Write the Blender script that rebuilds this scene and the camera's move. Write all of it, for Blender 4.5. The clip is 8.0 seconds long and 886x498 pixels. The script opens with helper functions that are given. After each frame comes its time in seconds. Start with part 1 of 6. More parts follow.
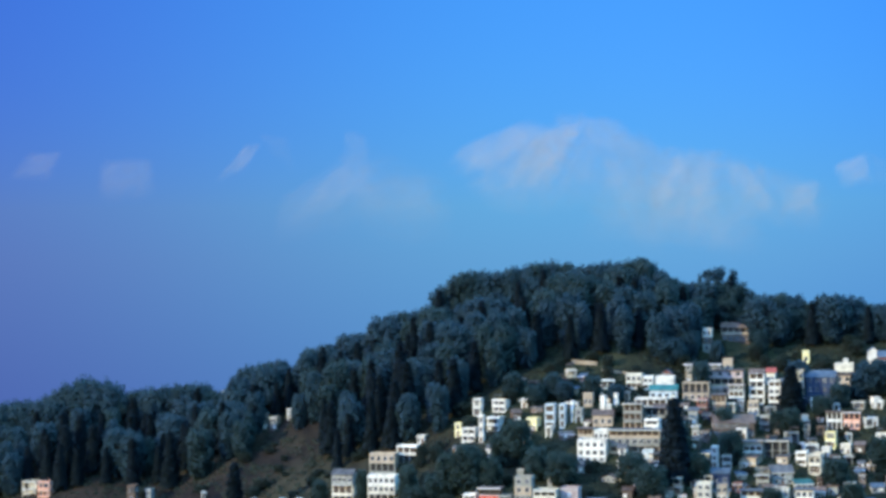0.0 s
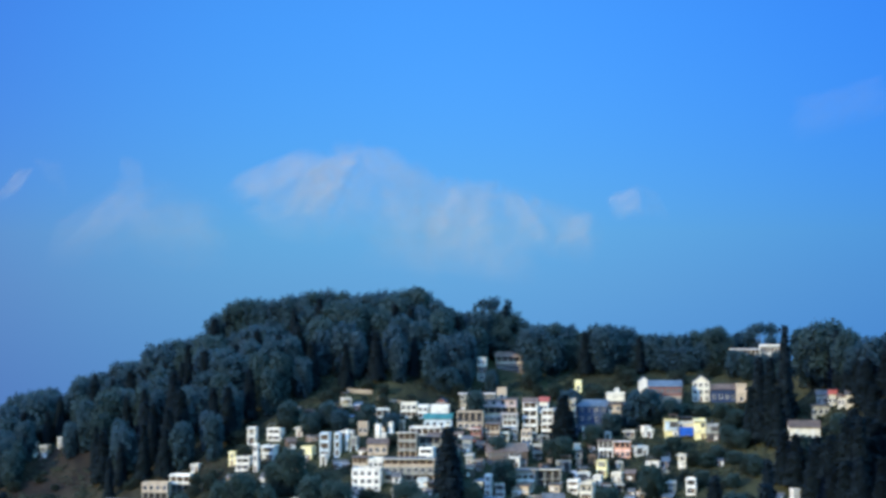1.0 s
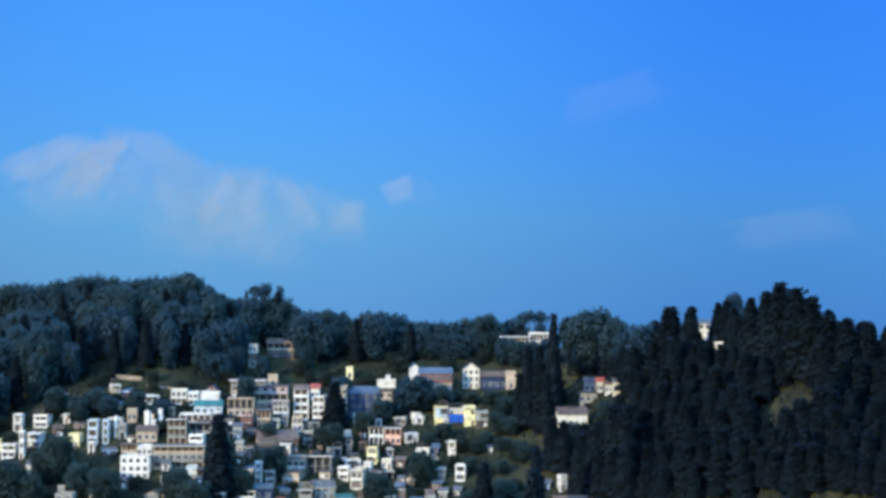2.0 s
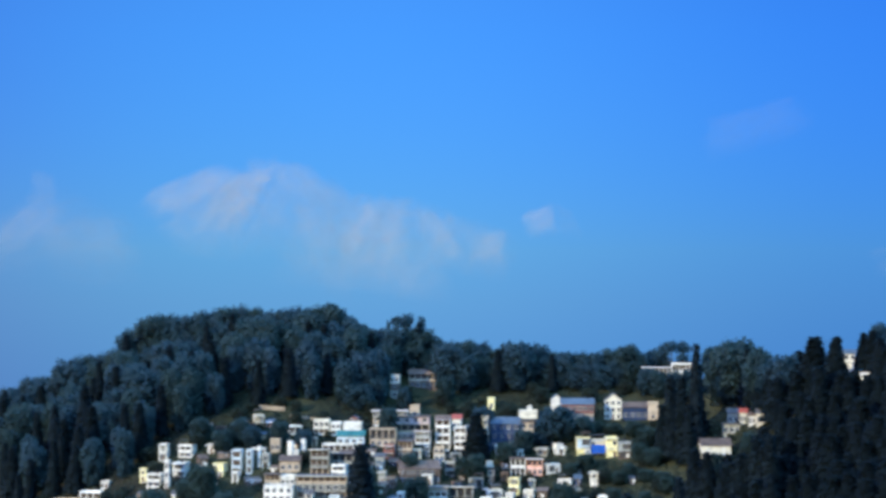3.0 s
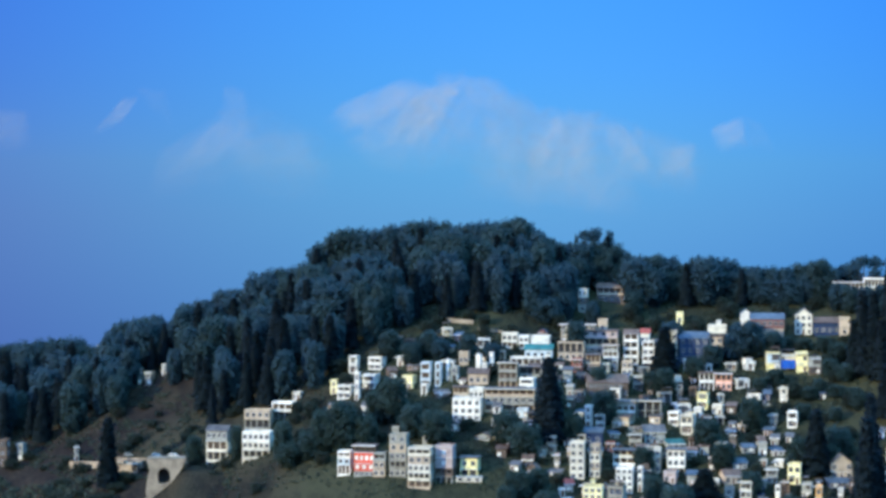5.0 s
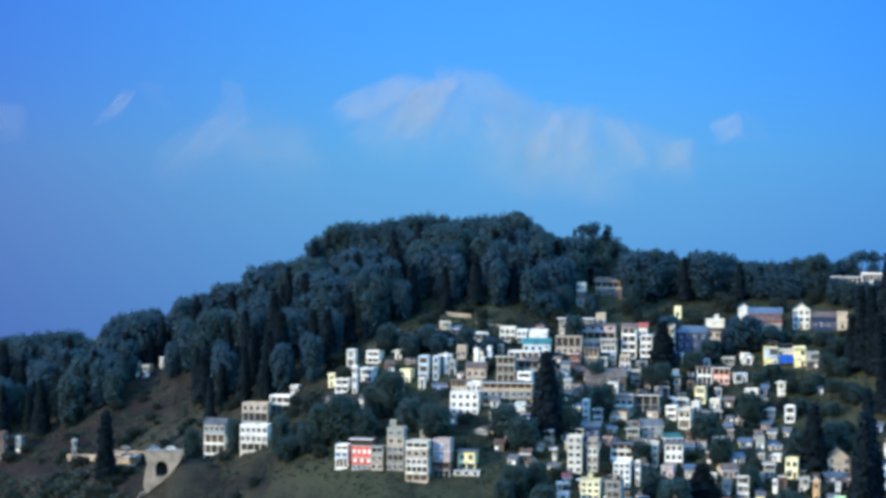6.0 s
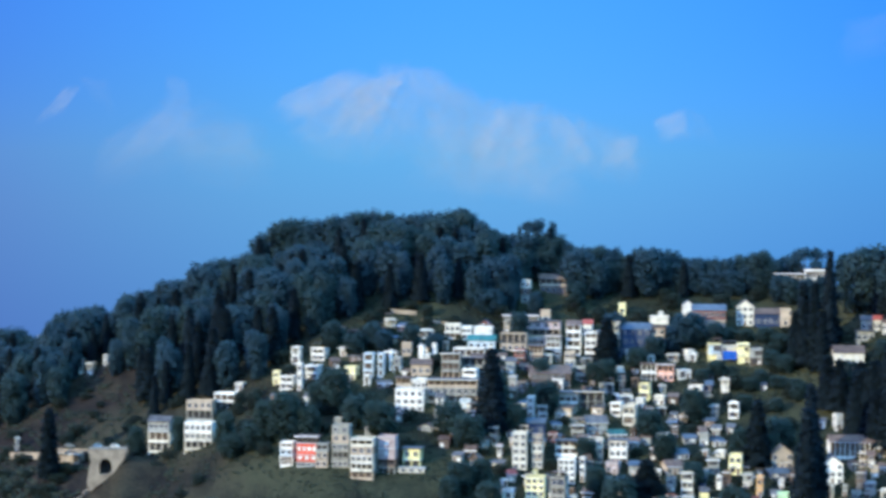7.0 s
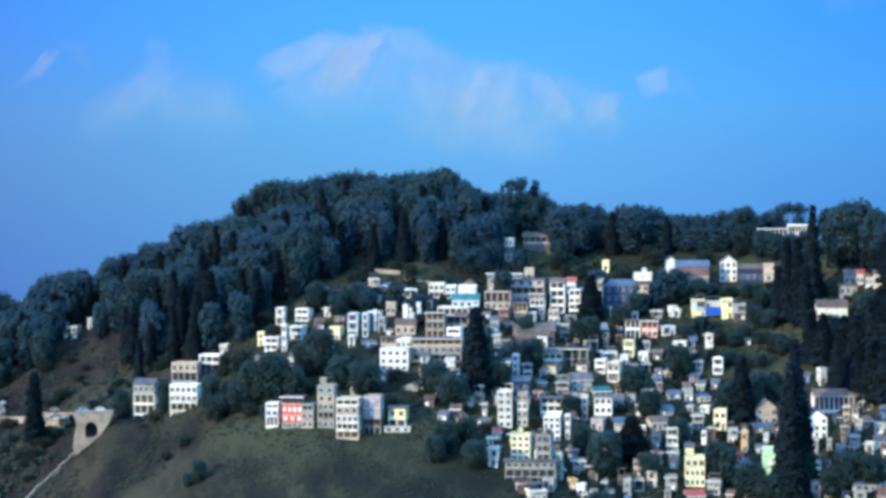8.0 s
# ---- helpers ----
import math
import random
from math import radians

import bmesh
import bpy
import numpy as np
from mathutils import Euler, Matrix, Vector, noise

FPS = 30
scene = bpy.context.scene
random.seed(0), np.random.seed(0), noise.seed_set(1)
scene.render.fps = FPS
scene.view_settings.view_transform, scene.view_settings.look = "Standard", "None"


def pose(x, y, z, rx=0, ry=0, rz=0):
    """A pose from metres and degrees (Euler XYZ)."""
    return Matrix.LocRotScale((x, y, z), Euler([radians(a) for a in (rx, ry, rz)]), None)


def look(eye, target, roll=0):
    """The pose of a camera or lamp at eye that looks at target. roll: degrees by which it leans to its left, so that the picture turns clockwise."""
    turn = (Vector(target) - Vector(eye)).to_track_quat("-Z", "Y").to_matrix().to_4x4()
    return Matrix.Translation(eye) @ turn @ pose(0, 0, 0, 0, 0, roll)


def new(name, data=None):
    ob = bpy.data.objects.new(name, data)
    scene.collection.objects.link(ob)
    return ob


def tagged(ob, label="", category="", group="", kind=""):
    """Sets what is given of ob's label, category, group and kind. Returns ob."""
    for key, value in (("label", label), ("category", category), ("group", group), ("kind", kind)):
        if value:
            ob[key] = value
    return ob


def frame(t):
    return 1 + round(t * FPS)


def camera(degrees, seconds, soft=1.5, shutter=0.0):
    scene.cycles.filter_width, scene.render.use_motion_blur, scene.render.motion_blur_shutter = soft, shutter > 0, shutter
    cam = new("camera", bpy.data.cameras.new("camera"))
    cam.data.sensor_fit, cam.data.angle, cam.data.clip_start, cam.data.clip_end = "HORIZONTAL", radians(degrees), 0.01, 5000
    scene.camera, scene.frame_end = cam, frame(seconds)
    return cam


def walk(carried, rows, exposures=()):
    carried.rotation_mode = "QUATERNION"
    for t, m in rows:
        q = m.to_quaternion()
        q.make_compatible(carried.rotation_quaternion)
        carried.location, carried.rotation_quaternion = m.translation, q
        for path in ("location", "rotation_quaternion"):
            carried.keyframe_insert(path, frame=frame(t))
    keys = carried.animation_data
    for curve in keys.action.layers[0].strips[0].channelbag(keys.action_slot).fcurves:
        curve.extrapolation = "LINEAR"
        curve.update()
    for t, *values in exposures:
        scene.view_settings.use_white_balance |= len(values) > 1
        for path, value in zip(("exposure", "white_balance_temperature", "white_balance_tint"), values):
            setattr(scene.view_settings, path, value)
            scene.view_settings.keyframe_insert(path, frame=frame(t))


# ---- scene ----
# ---- camera ----
EYE = (0.0, 0.0, 120.0)


def aim(yaw, pitch):
    a, b = radians(yaw), radians(pitch)
    return (500 * math.sin(a) * math.cos(b), 500 * math.cos(a) * math.cos(b), 120 + 500 * math.sin(b))


cam = camera(24.0, 8.0, soft=3.3, shutter=0.15)
walk(cam, [
    (0.00, look(EYE, aim(-5.378, 0.535), -0.60)),
    (0.20, look(EYE, aim(-4.717, 0.828), -0.53)),
    (0.50, look(EYE, aim(-2.483, 1.083), -0.44)),
    (0.80, look(EYE, aim(-0.370, 1.292), -0.27)),
    (1.00, look(EYE, aim(0.765, 1.278), -0.16)),
    (1.20, look(EYE, aim(2.714, 1.269), -0.15)),
    (1.50, look(EYE, aim(4.762, 1.110), -0.13)),
    (1.70, look(EYE, aim(5.937, 1.026), 0.12)),
    (1.97, look(EYE, aim(6.958, 0.931), 0.26)),
    (2.23, look(EYE, aim(7.160, 0.898), 0.18)),
    (2.50, look(EYE, aim(6.534, 0.998), 0.05)),
    (2.80, look(EYE, aim(4.814, 1.359), 0.04)),
    (3.00, look(EYE, aim(3.132, 1.747), 0.14)),
    (3.10, look(EYE, aim(2.214, 1.597), 0.14)),
    (3.20, look(EYE, aim(1.181, 1.797), 0.14)),
    (3.30, look(EYE, aim(0.321, 1.237), 0.15)),
    (3.40, look(EYE, aim(-0.350, 1.103), 0.15)),
    (3.50, look(EYE, aim(-0.649, 1.124), 0.15)),
    (3.60, look(EYE, aim(-0.477, 0.645), 0.09)),
    (3.70, look(EYE, aim(-0.452, 0.491), 0.02)),
    (3.80, look(EYE, aim(-0.563, 0.448), -0.04)),
    (3.90, look(EYE, aim(-0.806, 0.319), -0.11)),
    (4.00, look(EYE, aim(-0.861, 0.258), -0.18)),
    (4.10, look(EYE, aim(-1.302, 0.263), -0.14)),
    (4.20, look(EYE, aim(-1.559, 0.179), -0.12)),
    (4.30, look(EYE, aim(-1.846, 0.072), -0.08)),
    (4.40, look(EYE, aim(-1.983, 0.072), -0.05)),
    (4.50, look(EYE, aim(-2.312, 0.003), -0.02)),
    (4.60, look(EYE, aim(-2.222, -0.619), 0.05)),
    (4.70, look(EYE, aim(-2.112, -0.683), 0.13)),
    (5.80, look(EYE, aim(-2.019, -0.430), 0.32)),
    (5.90, look(EYE, aim(-2.141, -0.446), 0.34)),
    (6.00, look(EYE, aim(-1.977, -0.809), 0.36)),
    (6.10, look(EYE, aim(-1.043, -0.860), 0.39)),
    (6.20, look(EYE, aim(-1.260, -1.013), 0.43)),
    (6.30, look(EYE, aim(-1.284, -0.706), 0.47)),
    (6.40, look(EYE, aim(-1.089, 0.014), 0.50)),
    (6.50, look(EYE, aim(-2.122, 0.176), 0.54)),
    (6.60, look(EYE, aim(-1.922, 0.177), 0.50)),
    (6.70, look(EYE, aim(-1.664, -0.335), 0.47)),
    (6.80, look(EYE, aim(-1.372, -0.728), 0.43)),
    (6.90, look(EYE, aim(-1.406, -0.644), 0.40)),
    (7.00, look(EYE, aim(-0.463, -0.882), 0.37)),
    (7.10, look(EYE, aim(0.519, -0.948), 0.29)),
    (7.20, look(EYE, aim(0.914, -1.061), 0.22)),
    (7.30, look(EYE, aim(0.733, -1.171), 0.14)),
    (7.40, look(EYE, aim(0.266, -1.235), 0.07)),
    (7.50, look(EYE, aim(0.310, -1.721), -0.01)),
    (7.60, look(EYE, aim(0.195, -1.958), -0.07)),
    (7.70, look(EYE, aim(-0.148, -1.864), -0.13)),
    (7.80, look(EYE, aim(-0.463, -1.827), -0.19)),
    (7.90, look(EYE, aim(-0.127, -1.866), -0.25)),
    (8.00, look(EYE, aim(0.000, -2.003), -0.31)),
], exposures=[(0.0, 0.56, 6650, 12), (3.0, 0.52, 6600, 15), (4.5, 0.54, 6450, 12), (6.0, 0.6, 6400, 13), (7.0, 0.66, 6350, 13), (8.0, 0.78, 6250, 13)])

# ---- light ----
SUN_AZ, SUN_EL = radians(-128), radians(15)      # seen from above, from +y towards +x
to_sun = Vector((math.sin(SUN_AZ) * math.cos(SUN_EL), math.cos(SUN_AZ) * math.cos(SUN_EL), math.sin(SUN_EL)))
sun = new("sun", bpy.data.lights.new("sun", "SUN"))
sun.data.energy, sun.data.angle, sun.data.color = 3.4, radians(0.5), (1.0, 0.91, 0.57)
sun.matrix_world = look(to_sun * 100, (0, 0, 0))

world = bpy.data.worlds.new("sky")
scene.world = world
world.use_nodes = True
wn, wl = world.node_tree.nodes, world.node_tree.links
wn.clear()
w_out, w_bg = wn.new("ShaderNodeOutputWorld"), wn.new("ShaderNodeBackground")
w_sky, w_tc = wn.new("ShaderNodeTexSky"), wn.new("ShaderNodeTexCoord")
w_sky.sky_type, w_sky.sun_disc = "NISHITA", False
w_sky.sun_elevation, w_sky.sun_rotation = SUN_EL, SUN_AZ
w_sky.altitude, w_sky.air_density, w_sky.dust_density, w_sky.ozone_density = 2000, 1.0, 0.3, 3.0
w_sep, w_max, w_com = wn.new("ShaderNodeSeparateXYZ"), wn.new("ShaderNodeMath"), wn.new("ShaderNodeCombineXYZ")
w_max.operation, w_max.inputs[1].default_value = "MAXIMUM", 0.03
wl.new(w_tc.outputs["Generated"], w_sep.inputs[0])
wl.new(w_sep.outputs["Z"], w_max.inputs[0])
wl.new(w_sep.outputs["X"], w_com.inputs["X"])
wl.new(w_sep.outputs["Y"], w_com.inputs["Y"])
wl.new(w_max.outputs[0], w_com.inputs["Z"])
wl.new(w_com.outputs[0], w_sky.inputs[0])
# unseen overhead sky brightened as fill light; blue low in the north, violet away west
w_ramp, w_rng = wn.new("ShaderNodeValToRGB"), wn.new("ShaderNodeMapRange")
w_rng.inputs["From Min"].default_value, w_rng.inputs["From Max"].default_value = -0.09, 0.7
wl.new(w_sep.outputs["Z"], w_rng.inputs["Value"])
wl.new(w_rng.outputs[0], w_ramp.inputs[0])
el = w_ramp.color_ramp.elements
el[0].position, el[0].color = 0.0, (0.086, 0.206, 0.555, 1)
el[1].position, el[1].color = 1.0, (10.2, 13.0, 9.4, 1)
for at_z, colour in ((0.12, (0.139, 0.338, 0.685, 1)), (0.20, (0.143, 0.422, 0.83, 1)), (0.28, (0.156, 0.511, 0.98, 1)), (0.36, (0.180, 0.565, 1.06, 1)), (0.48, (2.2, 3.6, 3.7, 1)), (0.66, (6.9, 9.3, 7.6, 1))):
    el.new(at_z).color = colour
# violet west and dimmed east imitate lens vignetting, painted into the sky
w_az, w_mixa = wn.new("ShaderNodeMapRange"), wn.new("ShaderNodeMix")
w_mixa.data_type, w_mixa.blend_type = "RGBA", "MULTIPLY"
w_az.inputs["From Min"].default_value, w_az.inputs["From Max"].default_value = -0.37, -0.05
w_az.inputs["To Min"].default_value, w_az.inputs["To Max"].default_value = 1.0, 0.0
wl.new(w_sep.outputs["X"], w_az.inputs["Value"])
w_east, w_mixe = wn.new("ShaderNodeMapRange"), wn.new("ShaderNodeMix")
w_east.interpolation_type = w_az.interpolation_type = "SMOOTHSTEP"
w_east.inputs["From Min"].default_value, w_east.inputs["From Max"].default_value = -0.02, 0.30
wl.new(w_sep.outputs["X"], w_east.inputs["Value"])
w_mixe.data_type, w_mixe.blend_type = "RGBA", "MULTIPLY"
w_mixe.inputs["B"].default_value = (0.45, 0.60, 0.78, 1)
wl.new(w_east.outputs[0], w_mixe.inputs["Factor"])
wl.new(w_mixa.outputs["Result"], w_mixe.inputs["A"])
w_mixa.inputs["B"].default_value = (0.98, 0.56, 0.84, 1)
wl.new(w_az.outputs[0], w_mixa.inputs["Factor"])
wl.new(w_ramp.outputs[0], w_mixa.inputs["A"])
w_mul = wn.new("ShaderNodeMix")
w_mul.data_type, w_mul.blend_type = "RGBA", "MULTIPLY"
w_mul.inputs["Factor"].default_value = 1.0
wl.new(w_sky.outputs[0], w_mul.inputs["A"])
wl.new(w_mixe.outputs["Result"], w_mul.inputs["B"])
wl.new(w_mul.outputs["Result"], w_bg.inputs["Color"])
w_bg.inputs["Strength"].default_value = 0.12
wl.new(w_bg.outputs[0], w_out.inputs[0])


# ---- materials ----
def material(name):
    m = bpy.data.materials.new(name)
    m.use_nodes = True
    return m, m.node_tree.nodes, m.node_tree.links, m.node_tree.nodes["Principled BSDF"]


def grain(name, dark, light, rough=0.85, scale=0.6, fine=6.0, bump=0.3, spread=0.25, metal=0.0, third=None):
    """A surface of two tones: broad stains and fine grain, each object a little lighter or darker than the next."""
    m, n, l, b = material(name)
    tc = n.new("ShaderNodeTexCoord")
    broad, small = n.new("ShaderNodeTexNoise"), n.new("ShaderNodeTexNoise")
    broad.inputs["Scale"].default_value, broad.inputs["Detail"].default_value = scale, 6
    small.inputs["Scale"].default_value, small.inputs["Detail"].default_value = fine, 4
    l.new(tc.outputs["Object"], broad.inputs["Vector"])
    l.new(tc.outputs["Object"], small.inputs["Vector"])
    add = n.new("ShaderNodeMath")
    add.operation = "MULTIPLY_ADD"
    add.inputs[1].default_value = 0.45
    l.new(small.outputs["Fac"], add.inputs[0])
    l.new(broad.outputs["Fac"], add.inputs[2])
    ramp = n.new("ShaderNodeValToRGB")
    ramp.color_ramp.elements[0].position, ramp.color_ramp.elements[0].color = 0.52, (*dark, 1)
    ramp.color_ramp.elements[1].position, ramp.color_ramp.elements[1].color = 0.86, (*light, 1)
    if third:
        ramp.color_ramp.elements.new(0.68).color = (*third, 1)
    l.new(add.outputs[0], ramp.inputs[0])
    info, rng, hsv = n.new("ShaderNodeObjectInfo"), n.new("ShaderNodeMapRange"), n.new("ShaderNodeHueSaturation")
    rng.inputs["To Min"].default_value, rng.inputs["To Max"].default_value = 1 - spread, 1 + spread
    l.new(info.outputs["Random"], rng.inputs["Value"])
    l.new(rng.outputs[0], hsv.inputs["Value"])
    l.new(ramp.outputs[0], hsv.inputs["Color"])
    l.new(hsv.outputs[0], b.inputs["Base Color"])
    b.inputs["Roughness"].default_value, b.inputs["Metallic"].default_value, b.inputs["Specular IOR Level"].default_value = rough, metal, 0.3
    if bump:
        bp = n.new("ShaderNodeBump")
        bp.inputs["Strength"].default_value, bp.inputs["Distance"].default_value = bump, 0.08
        l.new(small.outputs["Fac"], bp.inputs["Height"])
        l.new(bp.outputs[0], b.inputs["Normal"])
    return m


def tone(c, k):
    return tuple(min(0.9, v * k) for v in c)


def plaster(name, c):
    return grain(name, tone(c, 0.45), tone(c, 1.0), 0.88, 0.42, 2.2, 0.15, 0.18, third=tone(c, 0.88))


WALL = {
    "white": plaster("white_paint", (0.74, 0.72, 0.62)), "cream": plaster("cream_paint", (0.62, 0.58, 0.45)),
    "yellow": plaster("yellow_paint", (0.82, 0.74, 0.36)), "tan": plaster("tan_plaster", (0.46, 0.37, 0.26)),
    "stone": plaster("grey_plaster", (0.31, 0.32, 0.28)), "concrete": plaster("raw_concrete", (0.29, 0.285, 0.235)),
    "pink": plaster("pink_paint", (0.44, 0.355, 0.33)), "salmon": plaster("salmon_paint", (0.78, 0.40, 0.27)),
    "brown": plaster("brown_boards", (0.135, 0.10, 0.075)), "blue": plaster("pale_blue_paint", (0.50, 0.60, 0.62)),
    "maroon": plaster("maroon_boards", (0.21, 0.085, 0.065)), "navy": plaster("dark_blue_sheet", (0.02, 0.04, 0.09)), "red": plaster("red_paint", (0.62, 0.09, 0.05)),
    "green": plaster("pale_green_paint", (0.46, 0.72, 0.42)), "orange": plaster("orange_paint", (0.74, 0.42, 0.14)),
}
ROOF = {
    "grey": grain("grey_roof", (0.060, 0.060, 0.062), (0.135, 0.132, 0.128), 0.85, 0.4, 3, 0.2),
    "rust": grain("rusty_tin", (0.075, 0.050, 0.040), (0.17, 0.115, 0.085), 0.7, 0.5, 3, 0.2),
    "blue": grain("blue_tin", (0.040, 0.062, 0.085), (0.08, 0.115, 0.15), 0.8, 0.3, 3, 0.15),
    "teal": grain("teal_tin", (0.015, 0.095, 0.095), (0.035, 0.18, 0.165), 0.75, 0.3, 3, 0.15),
    "red": grain("red_tin", (0.24, 0.05, 0.035), (0.42, 0.09, 0.06), 0.6, 0.4, 3, 0.15),
}
CONCRETE = WALL["concrete"]
MASONRY = grain("old_stained_masonry", (0.15, 0.122, 0.088), (0.33, 0.27, 0.19), 0.95, 0.25, 1.6, 0.5, 0.12)
SLAB = grain("pale_slab", (0.34, 0.35, 0.33), (0.58, 0.60, 0.56), 0.85, 0.4, 3, 0.15)
# dark colour that stands in for the shade of interiors and openings
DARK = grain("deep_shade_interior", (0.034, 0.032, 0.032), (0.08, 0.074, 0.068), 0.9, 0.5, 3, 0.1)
BARK = grain("bark", (0.020, 0.017, 0.015), (0.055, 0.046, 0.040), 0.95, 1.0, 6, 0.5)
TANK = grain("black_plastic", (0.012, 0.012, 0.013), (0.03, 0.03, 0.032), 0.45, 1, 4, 0.05)
WOOD = grain("door_wood", (0.06, 0.035, 0.02), (0.16, 0.09, 0.05), 0.7, 1, 6, 0.2)
TARP = grain("blue_tarpaulin", (0.008, 0.055, 0.27), (0.014, 0.10, 0.40), 0.45, 0.6, 3, 0.3, 0.05)
FRAME = grain("window_paint", (0.45, 0.44, 0.42), (0.72, 0.70, 0.66), 0.6, 1, 5, 0.05)


def glass_pane():
    m, n, l, b = material("window_glass")
    b.inputs["Base Color"].default_value = (0.040, 0.048, 0.058, 1)
    b.inputs["Roughness"].default_value = 0.12
    return m


GLASS = glass_pane()


def foliage(name, dark, light):
    m, n, l, b = material(name)
    geo, info = n.new("ShaderNodeNewGeometry"), n.new("ShaderNodeObjectInfo")
    mix, hsv, rng = n.new("ShaderNodeMix"), n.new("ShaderNodeHueSaturation"), n.new("ShaderNodeMapRange")
    mix.data_type = "RGBA"
    mix.inputs["A"].default_value, mix.inputs["B"].default_value = (*dark, 1), (*light, 1)
    l.new(geo.outputs["Random Per Island"], mix.inputs["Factor"])
    rng.inputs["To Min"].default_value, rng.inputs["To Max"].default_value = 0.90, 1.09
    l.new(info.outputs["Random"], rng.inputs["Value"])
    l.new(rng.outputs[0], hsv.inputs["Value"])
    hue = n.new("ShaderNodeMapRange")
    hue.inputs["To Min"].default_value, hue.inputs["To Max"].default_value = 0.488, 0.503
    l.new(info.outputs["Random"], hue.inputs["Value"])
    l.new(hue.outputs[0], hsv.inputs["Hue"])
    l.new(mix.outputs["Result"], hsv.inputs["Color"])
    l.new(hsv.outputs[0], b.inputs["Base Color"])
    b.inputs["Roughness"].default_value = 0.75
    b.inputs["Specular IOR Level"].default_value = 0.08
    thin, both = n.new("ShaderNodeBsdfTranslucent"), n.new("ShaderNodeMixShader")
    l.new(hsv.outputs[0], thin.inputs["Color"])
    both.inputs[0].default_value = 0.55
    l.new(b.outputs[0], both.inputs[1])
    l.new(thin.outputs[0], both.inputs[2])
    l.new(both.outputs[0], n["Material Output"].inputs["Surface"])
    return m


# distance haze is put into the forest leaf colour as extra blue and lightness
LEAF = foliage("hazed_leaves", (0.060, 0.112, 0.130), (0.067, 0.120, 0.134))
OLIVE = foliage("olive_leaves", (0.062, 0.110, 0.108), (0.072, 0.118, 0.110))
NEEDLE = foliage("dark_needles", (0.014, 0.026, 0.033), (0.021, 0.035, 0.042))
# copy of the forest leaf colour without its haze, for the town trees
TOWN_LEAF = foliage("town_leaves", (0.064, 0.108, 0.094), (0.078, 0.120, 0.098))
BUSH = foliage("bush_leaves", (0.046, 0.064, 0.050), (0.068, 0.086, 0.058))


def hillside():
    m, n, l, b = material("hillside_grass_and_earth")
    tc, lay = n.new("ShaderNodeTexCoord"), n.new("ShaderNodeMapping")
    lay.inputs["Rotation"].default_value, lay.inputs["Scale"].default_value = (0, 0, 0.9), (1.0, 0.3, 1.0)
    l.new(tc.outputs["Object"], lay.inputs["Vector"])
    a, c, d = [n.new("ShaderNodeTexNoise") for _ in range(3)]
    for node, s, det in ((a, 0.022, 5), (c, 0.12, 6), (d, 0.9, 5)):
        node.inputs["Scale"].default_value, node.inputs["Detail"].default_value = s, det
        l.new(lay.outputs[0] if node is c else tc.outputs["Object"], node.inputs["Vector"])
    s1 = n.new("ShaderNodeMath")
    s1.operation, s1.inputs[1].default_value = "MULTIPLY_ADD", 0.6
    l.new(c.outputs["Fac"], s1.inputs[0])
    l.new(a.outputs["Fac"], s1.inputs[2])
    s2 = n.new("ShaderNodeMath")
    s2.operation, s2.inputs[1].default_value = "MULTIPLY_ADD", 0.6
    l.new(d.outputs["Fac"], s2.inputs[0])
    l.new(s1.outputs[0], s2.inputs[2])
    r = n.new("ShaderNodeValToRGB")
    e = r.color_ramp.elements
    e[0].position, e[0].color = 0.45, (0.013, 0.0145, 0.0135, 1)
    e[1].position, e[1].color = 0.60, (0.043, 0.040, 0.027, 1)
    k = e.new(0.51)
    k.color = (0.0215, 0.0215, 0.0165, 1)
    half = n.new("ShaderNodeMath")
    half.operation, half.inputs[1].default_value = "MULTIPLY", 0.5
    l.new(s2.outputs[0], half.inputs[0])
    l.new(half.outputs[0], r.inputs[0])
    # dry brown western earth, lens vignetting painted in; greener grass on spur and below town
    cut, far, tint, wash = n.new("ShaderNodeSeparateXYZ"), n.new("ShaderNodeMath"), n.new("ShaderNodeValToRGB"), n.new("ShaderNodeMix")
    l.new(tc.outputs["Object"], cut.inputs[0])
    far.operation, far.inputs[1].default_value = "MULTIPLY_ADD", 220.0
    l.new(a.outputs["Fac"], far.inputs[0])
    l.new(cut.outputs["X"], far.inputs[2])
    span = n.new("ShaderNodeMapRange")
    span.inputs["From Min"].default_value, span.inputs["From Max"].default_value = -50.0, 70.0
    l.new(far.outputs[0], span.inputs["Value"])
    g = tint.color_ramp.elements
    g[0].color, g[1].color = (0.88, 0.74, 0.82, 1), (1.0, 1.14, 0.92, 1)
    l.new(span.outputs[0], tint.inputs[0])
    wash.data_type, wash.blend_type = "RGBA", "MULTIPLY"
    wash.inputs["Factor"].default_value = 1.0
    l.new(r.outputs[0], wash.inputs["A"])
    l.new(tint.outputs[0], wash.inputs["B"])
    l.new(wash.outputs["Result"], b.inputs["Base Color"])
    b.inputs["Roughness"].default_value, b.inputs["Specular IOR Level"].default_value = 0.95, 0.05
    bp = n.new("ShaderNodeBump")
    bp.inputs["Strength"].default_value, bp.inputs["Distance"].default_value = 0.8, 0.8
    l.new(d.outputs["Fac"], bp.inputs["Height"])
    l.new(bp.outputs[0], b.inputs["Normal"])
    return m


GROUND = hillside()


